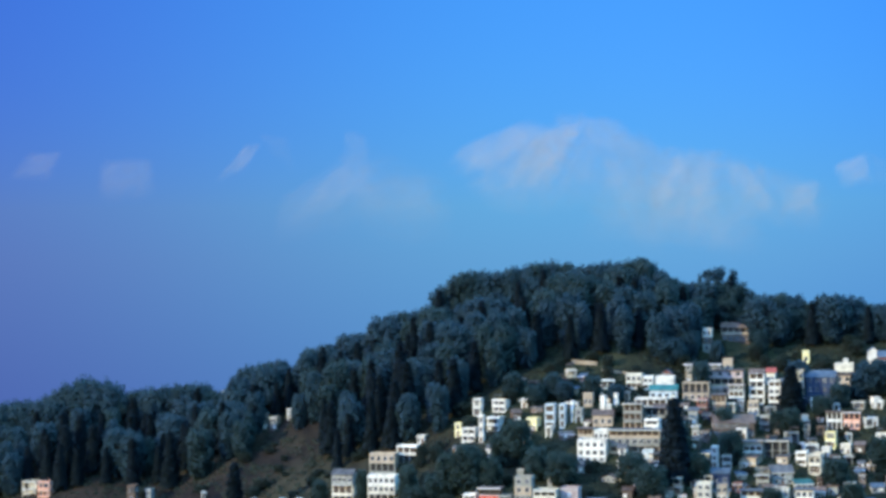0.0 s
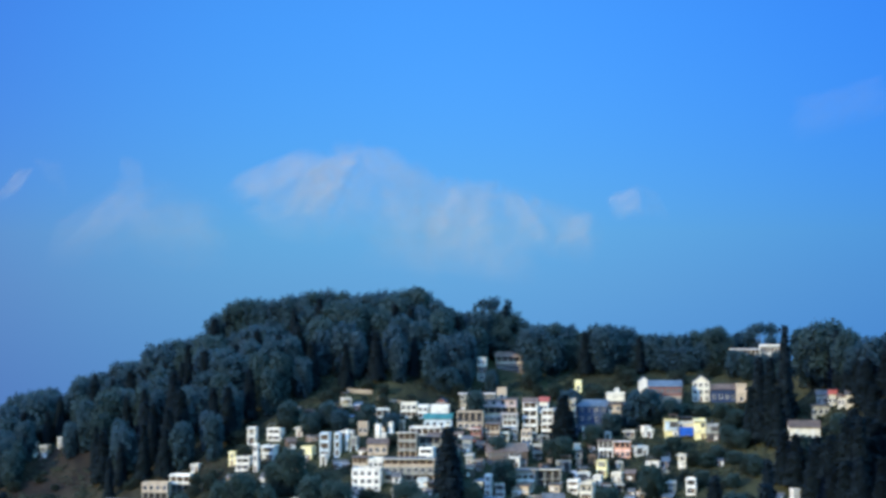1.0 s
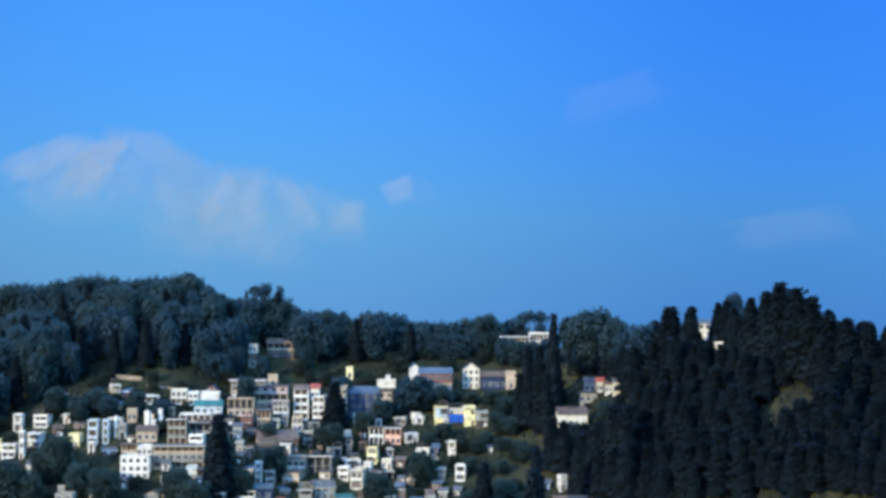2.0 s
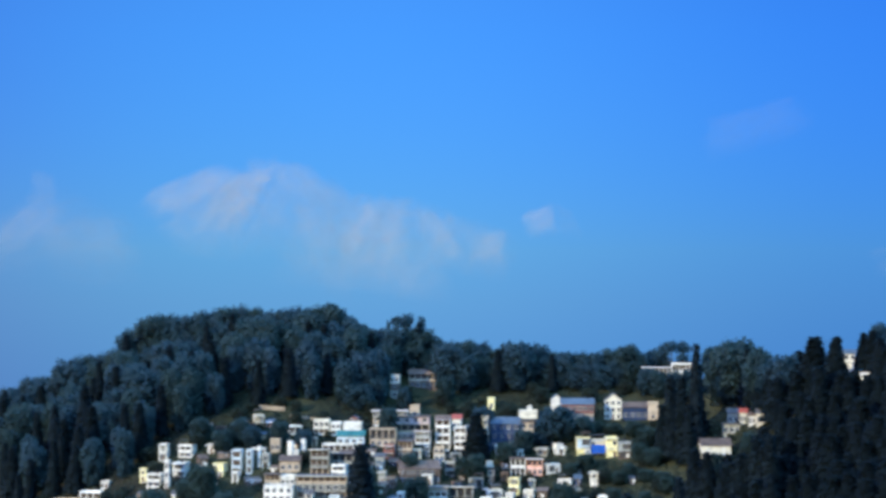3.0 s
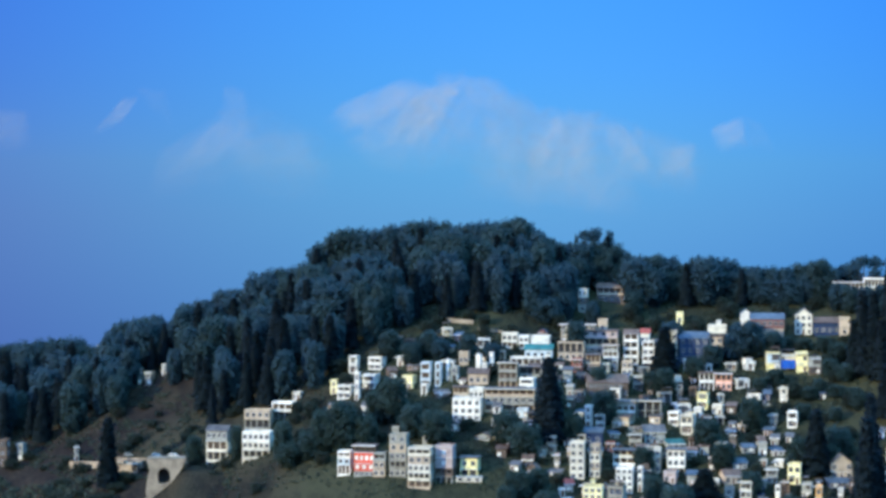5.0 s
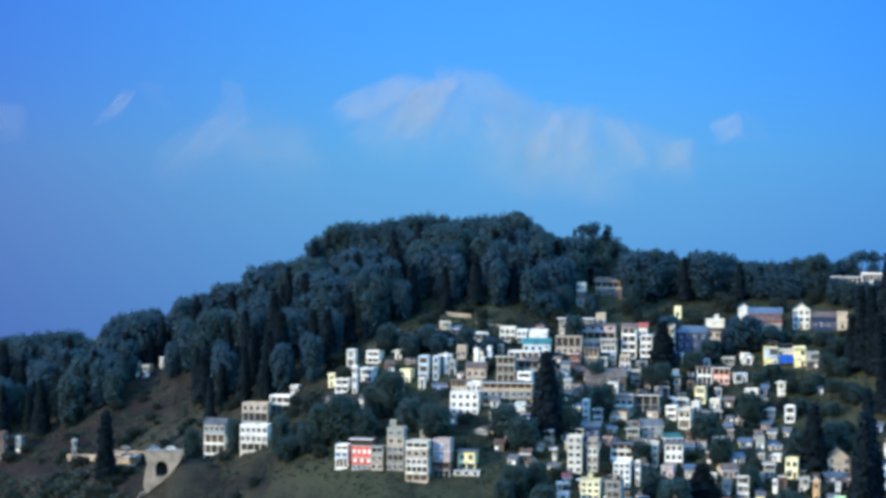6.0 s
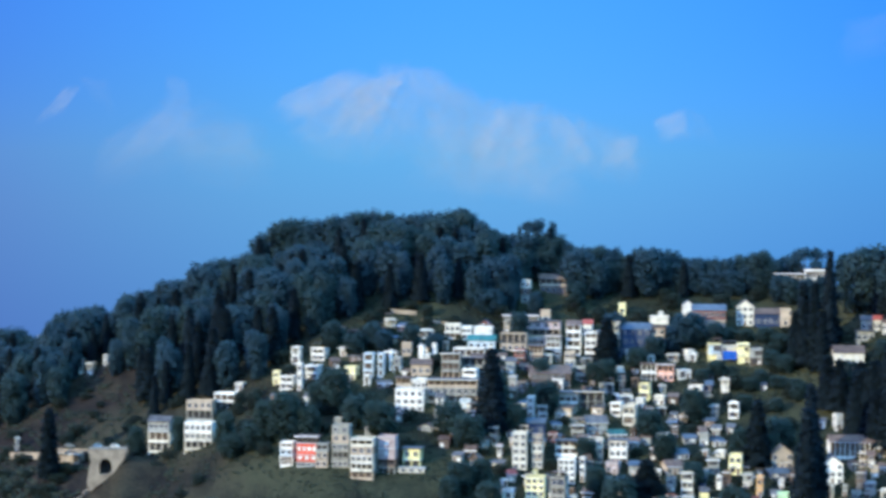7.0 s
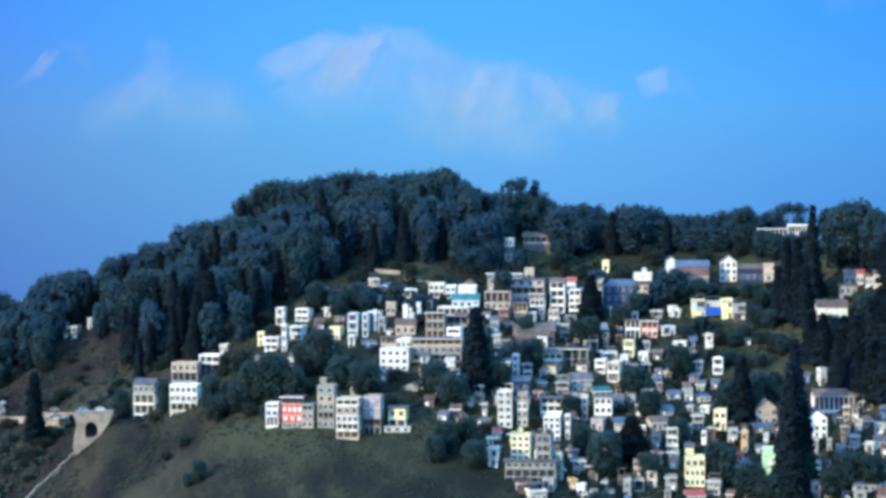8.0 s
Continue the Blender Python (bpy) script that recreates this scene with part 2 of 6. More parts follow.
# ---- mesh helpers ----
def box(bm, x0, x1, y0, y1, z0, z1, slot=0):
    v = [bm.verts.new(p) for p in ((x0, y0, z0), (x1, y0, z0), (x1, y1, z0), (x0, y1, z0),
                                   (x0, y0, z1), (x1, y0, z1), (x1, y1, z1), (x0, y1, z1))]
    for q in ((0, 3, 2, 1), (4, 5, 6, 7), (0, 1, 5, 4), (1, 2, 6, 5), (2, 3, 7, 6), (3, 0, 4, 7)):
        bm.faces.new([v[i] for i in q]).material_index = slot


def prism(bm, outline, y0, y1, slot=0):
    """An outline in x and z, drawn through from y0 to y1."""
    a, b = [bm.verts.new((x, y0, z)) for x, z in outline], [bm.verts.new((x, y1, z)) for x, z in outline]
    bm.faces.new(a).material_index = slot
    bm.faces.new(b[::-1]).material_index = slot
    for i in range(len(a)):
        j = (i + 1) % len(a)
        bm.faces.new((a[j], a[i], b[i], b[j])).material_index = slot


def mesh_of(name, bm, *mats):
    me = bpy.data.meshes.new(name)
    bmesh.ops.recalc_face_normals(bm, faces=bm.faces)
    bm.to_mesh(me)
    bm.free()
    for m in mats:
        me.materials.append(m)
    return me


def put(name, me, parent, m=None, label=""):
    ob = new(name, me)
    ob.parent = parent
    if m is not None:
        ob.matrix_local = m
    return tagged(ob, label)


def part(name, bm, mat, parent, label=""):
    return put(name, mesh_of(name, bm, *(mat if isinstance(mat, tuple) else (mat,))), parent, None, label)


# ---- the hill ----
RIDGE = np.array([(-302.1, 900.0, 39.0), (-276.4, 900.0, 41.3), (-243.1, 895.0, 51.3), (-189.8, 890.0, 51.4), (-170.6, 885.0, 61.4), (-136.3, 882.0, 71.0), (-106.1, 880.0, 82.9), (-84.0, 875.0, 92.5), (-62.4, 872.0, 100.7), (-33.9, 870.0, 104.2), (3.8, 865.0, 104.0), (40.8, 855.0, 94.7), (72.9, 850.0, 92.4), (117.6, 840.0, 92.0), (138.7, 830.0, 93.8), (152.9, 810.0, 93.3), (177.6, 765.0, 96.6), (193.2, 745.0, 101.2), (209.6, 725.0, 104.5), (220.7, 710.0, 99.9), (255.7, 690.0, 94.7)])
TREE_TOPS = np.array([(-301.8, 61.1), (-262.0, 64.6), (-242.8, 74.0), (-232.8, 72.8), (-226.7, 67.9), (-188.2, 72.0), (-184.4, 68.4), (-174.3, 68.1), (-170.3, 78.7), (-152.0, 82.0), (-147.2, 78.6), (-136.1, 90.1), (-132.0, 88.2), (-126.5, 92.5), (-113.2, 93.4), (-105.9, 101.0), (-87.6, 103.4), (-83.8, 111.0), (-71.8, 120.2), (-67.0, 117.3), (-33.8, 123.2), (-27.9, 120.2), (1.6, 123.5), (15.5, 113.4), (22.5, 113.4), (27.1, 118.9), (36.3, 116.8), (40.9, 111.0), (50.1, 108.2), (59.2, 109.1), (69.5, 105.1), (72.9, 108.1), (84.2, 108.1), (88.7, 104.4), (108.7, 104.4), (121.9, 107.8), (127.2, 102.8), (157.8, 108.7), (165.8, 100.3), (177.0, 109.5), (180.0, 101.9), (183.8, 109.6), (187.1, 104.1), (192.5, 114.3), (210.3, 120.0), (223.1, 108.2), (255.6, 105.9)])


def along(x, column):
    return sum(np.interp(np.asarray(x, float) + o, RIDGE[:, 0], RIDGE[:, column]) for o in (-12, -6, 0, 6, 12)) / 5


def ground_z(x, y):
    x, y = np.asarray(x, float), np.asarray(y, float)
    yr, zr = along(x, 1), along(x, 2)
    face = zr - 0.42 * (yr - y) + 1.2 * np.sin(x * 0.045 + 1) * np.sin(y * 0.06) + 0.5 * np.sin(x * 0.13 + y * 0.11)
    hill = np.minimum(face, zr - 0.30 * (y - yr))
    near = 118.4 - 0.45 * np.maximum(y - 2, 0) + 0 * x
    return np.maximum(np.maximum(hill, near), -600)


def build_ground():
    xs = np.concatenate([np.linspace(-4800, -400, 23)[:-1], np.arange(-400, 400, 5.0), np.linspace(400, 4800, 23)])
    ys = np.concatenate([np.linspace(-4800, -40, 14)[:-1], np.arange(-40, 560, 20.0), np.arange(560, 930, 4.0), np.arange(930, 1200, 30.0), np.linspace(1200, 4900, 20)])
    X, Y = np.meshgrid(xs, ys)
    Z = ground_z(X, Y)
    n, k = len(ys), len(xs)
    me = bpy.data.meshes.new("ground")
    i = np.arange(n * k).reshape(n, k)
    quads = np.stack([i[:-1, :-1], i[:-1, 1:], i[1:, 1:], i[1:, :-1]], -1).reshape(-1, 4)
    me.from_pydata(np.stack([X, Y, Z], -1).reshape(-1, 3).tolist(), [], quads.tolist())
    me.materials.append(GROUND)
    for p in me.polygons:
        p.use_smooth = True
    tagged(new("ground", me), "steep hillside of grass, scrub and bare earth", "hillside", kind="structure")


build_ground()


# ---- trees ----
def leaf_mesh(name, centres, normals, sizes, mat, rng, soft_normals):
    """Many small three-cornered sprays of leaves, each an island of its own."""
    n = len(centres)
    up = rng.normal(size=(n, 3))
    a = np.cross(normals, up)
    a /= np.linalg.norm(a, axis=1)[:, None] + 1e-9
    b = np.cross(normals, a)
    b /= np.linalg.norm(b, axis=1)[:, None] + 1e-9
    s = sizes[:, None]
    k = rng.uniform(0.7, 1.4, (3, n, 1))
    bend = normals * s * 0.2
    flip = np.sum(np.cross(a, b) * soft_normals, axis=1) < 0
    b[flip] *= -1
    v = np.stack([centres + a * s * k[0] - bend, centres + (b * 0.87 - a * 0.5) * s * k[1] + bend, centres - (b * 0.87 + a * 0.5) * s * k[2] - bend], 1)
    me = bpy.data.meshes.new(name)
    me.from_pydata(v.reshape(-1, 3).tolist(), [], np.arange(3 * n).reshape(n, 3).tolist())
    me.materials.append(mat)
    for p in me.polygons:
        p.use_smooth = True
    mixed = soft_normals / (np.linalg.norm(soft_normals, axis=1)[:, None] + 1e-9)
    mixed = mixed + 0.05 * rng.normal(size=mixed.shape)
    mixed /= np.linalg.norm(mixed, axis=1)[:, None]
    me.normals_split_custom_set_from_vertices(np.repeat(mixed, 3, axis=0).tolist())
    return me


def limb(bm, p, q, r0, r1, sides=6):
    p, q = Vector(p), Vector(q)
    turn = (q - p).to_track_quat("Z", "Y").to_matrix()
    rings = []
    for c, r in ((p, r0), (q, r1)):
        rings.append([bm.verts.new(c + turn @ Vector((r * math.cos(i * math.tau / sides), r * math.sin(i * math.tau / sides), 0))) for i in range(sides)])
    for i in range(sides):
        j = (i + 1) % sides
        bm.faces.new((rings[0][i], rings[0][j], rings[1][j], rings[1][i]))
    bm.faces.new(rings[1])


def broad_tree(seed, wide, lean=0.0, open_crown=False, leaves=138, size=1.0, mat=None, domed=False):
    """A broadleaved tree one unit high: trunk, limbs, and a crown of lobes with gaps between them."""
    rng = np.random.default_rng(seed)
    bm = bmesh.new()
    limb(bm, (0, 0, -0.12), (0.01, 0, 0.22), 0.030, 0.022)
    lobes = []
    count = 26 if open_crown else 34 if domed else 64
    for i in range(count):
        a = i * 2.4 + rng.uniform(-0.4, 0.4)
        h = rng.uniform(0.46, 0.90) if open_crown else 0.08 + 0.80 * (i + rng.uniform(0, 1)) / count
        reach = wide * math.sqrt(max(0.05, 1 - ((h - 0.52) / 0.48) ** 2)) * (rng.uniform(0.25, 0.92) if open_crown else rng.uniform(0.5, 0.88))
        c = np.array((reach * math.cos(a) + lean * h, reach * math.sin(a), h))
        lobes.append((c, rng.uniform(0.13, 0.20) if domed else rng.uniform(0.08, 0.13)))
        base = (0.01, 0, 0.16 + 0.25 * h * rng.uniform(0.4, 0.9))
        limb(bm, base, tuple(c), 0.009, 0.003, 4)
    lobes.append((np.array((lean, 0, 0.84)), 0.13))
    limb(bm, (0.01, 0, 0.2), (lean, 0, 0.8), 0.02, 0.004)
    trunk = mesh_of("trunk", bm, BARK)
    C, N, S, M = [], [], [], []
    for c, r in lobes:
        n = int(leaves * 1.1 * (r / 0.15) ** 2)
        d = rng.normal(size=(n, 3))
        d /= np.linalg.norm(d, axis=1)[:, None]
        rad = r * (rng.uniform(0.4, 1.1, (n, 1)) if open_crown else rng.uniform(0.3, 1.4, (n, 1))) * np.array((1.0, 1.0, 0.85 if domed else 1.15))
        p = c + d * rad
        C.append(p), N.append(d + rng.normal(scale=0.5, size=(n, 3))), S.append(size * rng.uniform(0.015, 0.034, n))
        M.append(d * 0.02 + (p - np.array((0, 0, 0.42))) * 0.4 + np.array((0, 0, 0.9)))
    C, N, S = np.concatenate(C), np.concatenate(N), np.concatenate(S)
    C[:, 2] /= np.percentile(C[:, 2], 99.7)
    return trunk, leaf_mesh("crown", C, N, S, mat or LEAF, rng, np.concatenate(M))


def conifer_tree(seed, wide, full=1.0):
    """A dark conifer one unit high: straight trunk and whorls of drooping, ragged boughs."""
    rng = np.random.default_rng(seed)
    bm = bmesh.new()
    limb(bm, (0, 0, -0.1), (0, 0, 0.97), 0.020, 0.003)
    C, N, S = [], [], []
    z = 0.10
    while z < 0.98:
        span = 1.1 * wide * (1 - z) ** 0.76 * rng.uniform(0.86, 1.08) + 0.012
        for i in range(9):
            a = i * math.tau / 9 + rng.uniform(0, 0.9)
            L = span * rng.uniform(0.7, 1.08)
            n = max(6, int(38 * L / 0.16 * full))
            s = rng.uniform(0.12, 1.0, n) ** 0.7
            side = rng.normal(scale=0.028, size=n)
            p = np.stack([np.cos(a) * s * L - np.sin(a) * side, np.sin(a) * s * L + np.cos(a) * side, z + 0.02 - s ** 1.5 * L * 0.42 + rng.normal(scale=0.012, size=n)], -1)
            C.append(p)
            N.append(np.stack([0.5 * np.cos(a) + rng.normal(scale=0.5, size=n), 0.5 * np.sin(a) + rng.normal(scale=0.5, size=n), 0.8 + rng.normal(scale=0.4, size=n)], -1))
            S.append(rng.uniform(0.014, 0.036, n))
            if i < 3:
                limb(bm, (0, 0, z), (math.cos(a) * L * 0.8, math.sin(a) * L * 0.8, z - L * 0.28), 0.004, 0.0015, 4)
        z += rng.uniform(0.028, 0.045)
    C, N, S = np.concatenate(C), np.concatenate(N), np.concatenate(S)
    return mesh_of("trunk", bm, BARK), leaf_mesh("crown", C, N, S, NEEDLE, rng, C * np.array((3.0, 3.0, 0.0)) + np.array((0, 0, 0.35)))


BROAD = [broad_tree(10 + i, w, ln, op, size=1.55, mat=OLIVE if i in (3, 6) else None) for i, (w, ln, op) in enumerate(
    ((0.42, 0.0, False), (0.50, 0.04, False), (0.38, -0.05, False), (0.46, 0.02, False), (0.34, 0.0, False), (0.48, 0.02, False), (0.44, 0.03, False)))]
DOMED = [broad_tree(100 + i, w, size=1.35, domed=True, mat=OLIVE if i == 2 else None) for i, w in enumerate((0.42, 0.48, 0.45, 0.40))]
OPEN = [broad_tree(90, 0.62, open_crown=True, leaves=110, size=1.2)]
DENSE = [broad_tree(70 + i, w, size=1.3, mat=TOWN_LEAF) for i, w in enumerate((0.44, 0.40, 0.48))]
SMALL = [broad_tree(80 + i, w, leaves=45, size=1.6) for i, w in enumerate((0.5, 0.56, 0.46))]
for _, crown in SMALL:
    crown.materials[0] = BUSH
CONIFER = [conifer_tree(40 + i, w) for i, w in enumerate((0.17, 0.20, 0.15, 0.22, 0.18))]
CYPRESS = [conifer_tree(60 + i, w, 1.3) for i, w in enumerate((0.10, 0.12))]
NATURAL = {"bush": 0.95, "round": 0.88, "domed": 0.95, "evergreen": 0.88, "conifer": 0.36, "cypress": 0.22}
tree_rng = random.Random(3)
TREE_LABEL = {"bush": ("small bushy green tree between the houses", "small tree", "small trees"),
              "round": ("leafy dark green broadleaved tree on the hillside", "tree", "broadleaved trees"),
              "domed": ("broad-crowned dark green tree along the crest", "tree", "broadleaved trees"),
              "evergreen": ("dense dark round tree between the houses", "tree", "evergreen trees"),
              "conifer": ("tall dark green conifer on the hillside", "conifer", "conifers"),
              "cypress": ("narrow dark cypress standing beside the road", "cypress", "cypresses")}


def plant(kind, x, y, height, width=0.0, at=None):
    stock = {"bush": SMALL, "round": BROAD, "domed": DOMED, "evergreen": DENSE, "conifer": CONIFER, "cypress": CYPRESS}[kind]
    trunk, crown = at if at else tree_rng.choice(stock)
    z = float(ground_z(x, y))
    w = width / NATURAL[kind] if width else height * tree_rng.uniform(0.9, 1.15)
    name = {"bush": "small_tree", "round": "broadleaved_tree", "domed": "broadleaved_tree", "evergreen": "town_tree", "conifer": "conifer", "cypress": "cypress"}[kind]
    top = new(name)
    top.matrix_world = Matrix.Translation((x, y, z)) @ pose(0, 0, 0, 0, 0, tree_rng.uniform(0, 360)) @ Matrix.Diagonal((w, w, height, 1))
    put("trunk", trunk, top)
    put("crown", crown, top)
    label, cat, group = TREE_LABEL[kind]
    tagged(top, label, cat, group)


FOREST_EDGE = np.array([(-284, 852), (-260, 846), (-202, 840), (-173, 832), (-157, 832), (-150, 843), (-133, 836), (-120, 808), (-104, 790), (-89, 785), (-75, 779), (-68, 797), (-53, 802), (-41, 815), (-23, 820), (-5, 815), (17, 826), (49, 838), (63, 836), (87, 834), (108, 834), (123, 828)])
CONIFER_BELTS = ((-300, -40, 0.34), (-40, 60, 0.12), (60, 140, 0.3))


def forest():
    rng = random.Random(11)
    # the crest
    x = -300.0
    while x < 126:
        y = float(along(x, 1)) - rng.uniform(0, 4)
        top = float(np.interp(x, TREE_TOPS[:, 0], TREE_TOPS[:, 1]))
        if 18 < x < 44:
            top = min(top, 113.4)
        h = top - 0.5 - float(ground_z(x, y))
        if h > 4:
            plant("domed", x, y, h, max(6.0, h * rng.uniform(0.46, 0.74)))
            if x > 20 and clear_of_houses(x + 2.5, y - 4, 3.0, 14):
                plant("domed", x + 2.5, y - 4, h * 0.75, max(6.5, h * 0.75))
        x += rng.uniform(4.5, 7.0)
    # the belt below it
    taken = []
    for _ in range(6000):
        x = rng.uniform(-305, 140)
        lo, hi = float(np.interp(x, FOREST_EDGE[:, 0], FOREST_EDGE[:, 1])), float(along(x, 1)) - 4
        if hi - lo < 6:
            continue
        y = rng.uniform(lo + 2, hi)
        if any((x - a) ** 2 + (y - b) ** 2 < 46 for a, b in taken) or not clear_of_houses(x, y, 2.5, 17):
            continue
        z = float(ground_z(x, y))
        crest = float(np.interp(x, TREE_TOPS[:, 0], TREE_TOPS[:, 1]))
        limit = 120 + (crest - 120) * y / float(along(x, 1)) - z - 1.0
        share = next((s for a, b, s in CONIFER_BELTS if a <= x < b), 0.2)
        low = y - lo < 24 and x < 0
        kind = "conifer" if rng.random() < (0.5 if low else share) else "round"
        h = min(limit, rng.uniform(14, 21) if kind == "round" else rng.uniform(15, 23))
        if h < 5:
            continue
        taken.append((x, y))
        plant(kind, x, y, h, h * (rng.uniform(0.40, 0.60) if low and kind == "round" else rng.uniform(0.52, 0.86) if kind == "round" else rng.uniform(0.30, 0.42)))
    # the dark conifer wood on the eastern spur
    taken = []
    for _ in range(9000):
        x, y = rng.uniform(135, 250), rng.uniform(600, 790)
        if not 0.205 < x / y < 0.362 or y < 696 - 1.44 * (x - 148) or y > float(along(x, 1)) - 3 or any((x - a) ** 2 + (y - c) ** 2 < 21 for a, c in taken):
            continue
        if ((x - 198) / 12) ** 2 + ((y - 677) / 13) ** 2 < 1 or not clear_of_houses(x, y, 1.5, 24):      # a grassy clearing
            continue
        if len(taken) >= 230:
            break
        crest = float(np.interp(x, TREE_TOPS[:, 0], TREE_TOPS[:, 1]))
        h = min(rng.uniform(10, 18), 120 + (crest - 120) * y / float(along(x, 1)) - float(ground_z(x, y)) - 1)
        if h > 5:
            taken.append((x, y))
            plant("conifer", x, y, h, h * rng.uniform(0.5, 0.72))


# ---- houses ----
WINDOWS = {}


def lattice(bm, xs, zs, holes, y0, y1):
    """A frame in one piece: a grid of bars with holes, y0 to y1 thick."""
    ring = [{(i, k): bm.verts.new((x, y, z)) for i, x in enumerate(xs) for k, z in enumerate(zs)} for y in (y0, y1)]
    cells = {(i, k) for i in range(len(xs) - 1) for k in range(len(zs) - 1)} - set(holes)
    for i, k in cells:
        q = ((i, k), (i + 1, k), (i + 1, k + 1), (i, k + 1))
        bm.faces.new([ring[0][c] for c in q])
        bm.faces.new([ring[1][c] for c in reversed(q)])
        for (a, c), side in ((((i, k), (i + 1, k)), (i, k - 1)), (((i + 1, k), (i + 1, k + 1)), (i + 1, k)),
                             (((i + 1, k + 1), (i, k + 1)), (i, k + 1)), (((i, k + 1), (i, k)), (i - 1, k))):
            if side not in cells:
                bm.faces.new((ring[0][a], ring[1][a], ring[1][c], ring[0][c]))


def window(w, h, parent, m):
    """A window of two lights in a raised frame; the panes are set back."""
    key = (round(w, 1), round(h, 1))
    if key not in WINDOWS:
        w, h = key
        f, bar = 0.07, 0.03
        bm = bmesh.new()
        lattice(bm, (-w / 2 - f, -w / 2, -bar, bar, w / 2, w / 2 + f), (-f, 0, h, h + f), ((1, 1), (3, 1)), -0.12, 0.02)
        pane = bmesh.new()
        box(pane, -w / 2 - 0.02, w / 2 + 0.02, -0.03, 0.0, -0.02, h + 0.02)
        WINDOWS[key] = (mesh_of("window", bm, FRAME), mesh_of("pane", pane, GLASS))
    ob = put("window", WINDOWS[key][0], parent, m)
    put("pane", WINDOWS[key][1], ob)


def door(parent, m):
    if "door" not in WINDOWS:
        bm = bmesh.new()
        lattice(bm, (-0.57, -0.45, 0.45, 0.57), (-0.1, 0, 2.05, 2.17), ((1, 1),), -0.12, 0.02)
        leaf = bmesh.new()
        box(leaf, -0.46, 0.46, -0.05, 0.0, -0.01, 2.06)
        WINDOWS["door"] = (mesh_of("door", bm, FRAME), mesh_of("door_leaf", leaf, WOOD))
    ob = put("door", WINDOWS["door"][0], parent, m)
    put("door_leaf", WINDOWS["door"][1], ob)


STOREYS = {1: "one-storey", 2: "two-storey", 3: "three-storey", 4: "four-storey", 5: "five-storey", 6: "six-storey"}
WALL_WORDS = {"white": "white-painted", "cream": "cream-painted", "yellow": "yellow-painted", "tan": "tan plastered", "stone": "grey plastered",
              "concrete": "bare concrete", "pink": "dull pink", "salmon": "salmon-painted", "brown": "brown timber", "blue": "pale blue",
              "navy": "dark blue", "maroon": "maroon timber", "red": "bright red", "green": "pale green", "orange": "orange-painted"}
house_rng = random.Random(21)
FOOTPRINTS = []


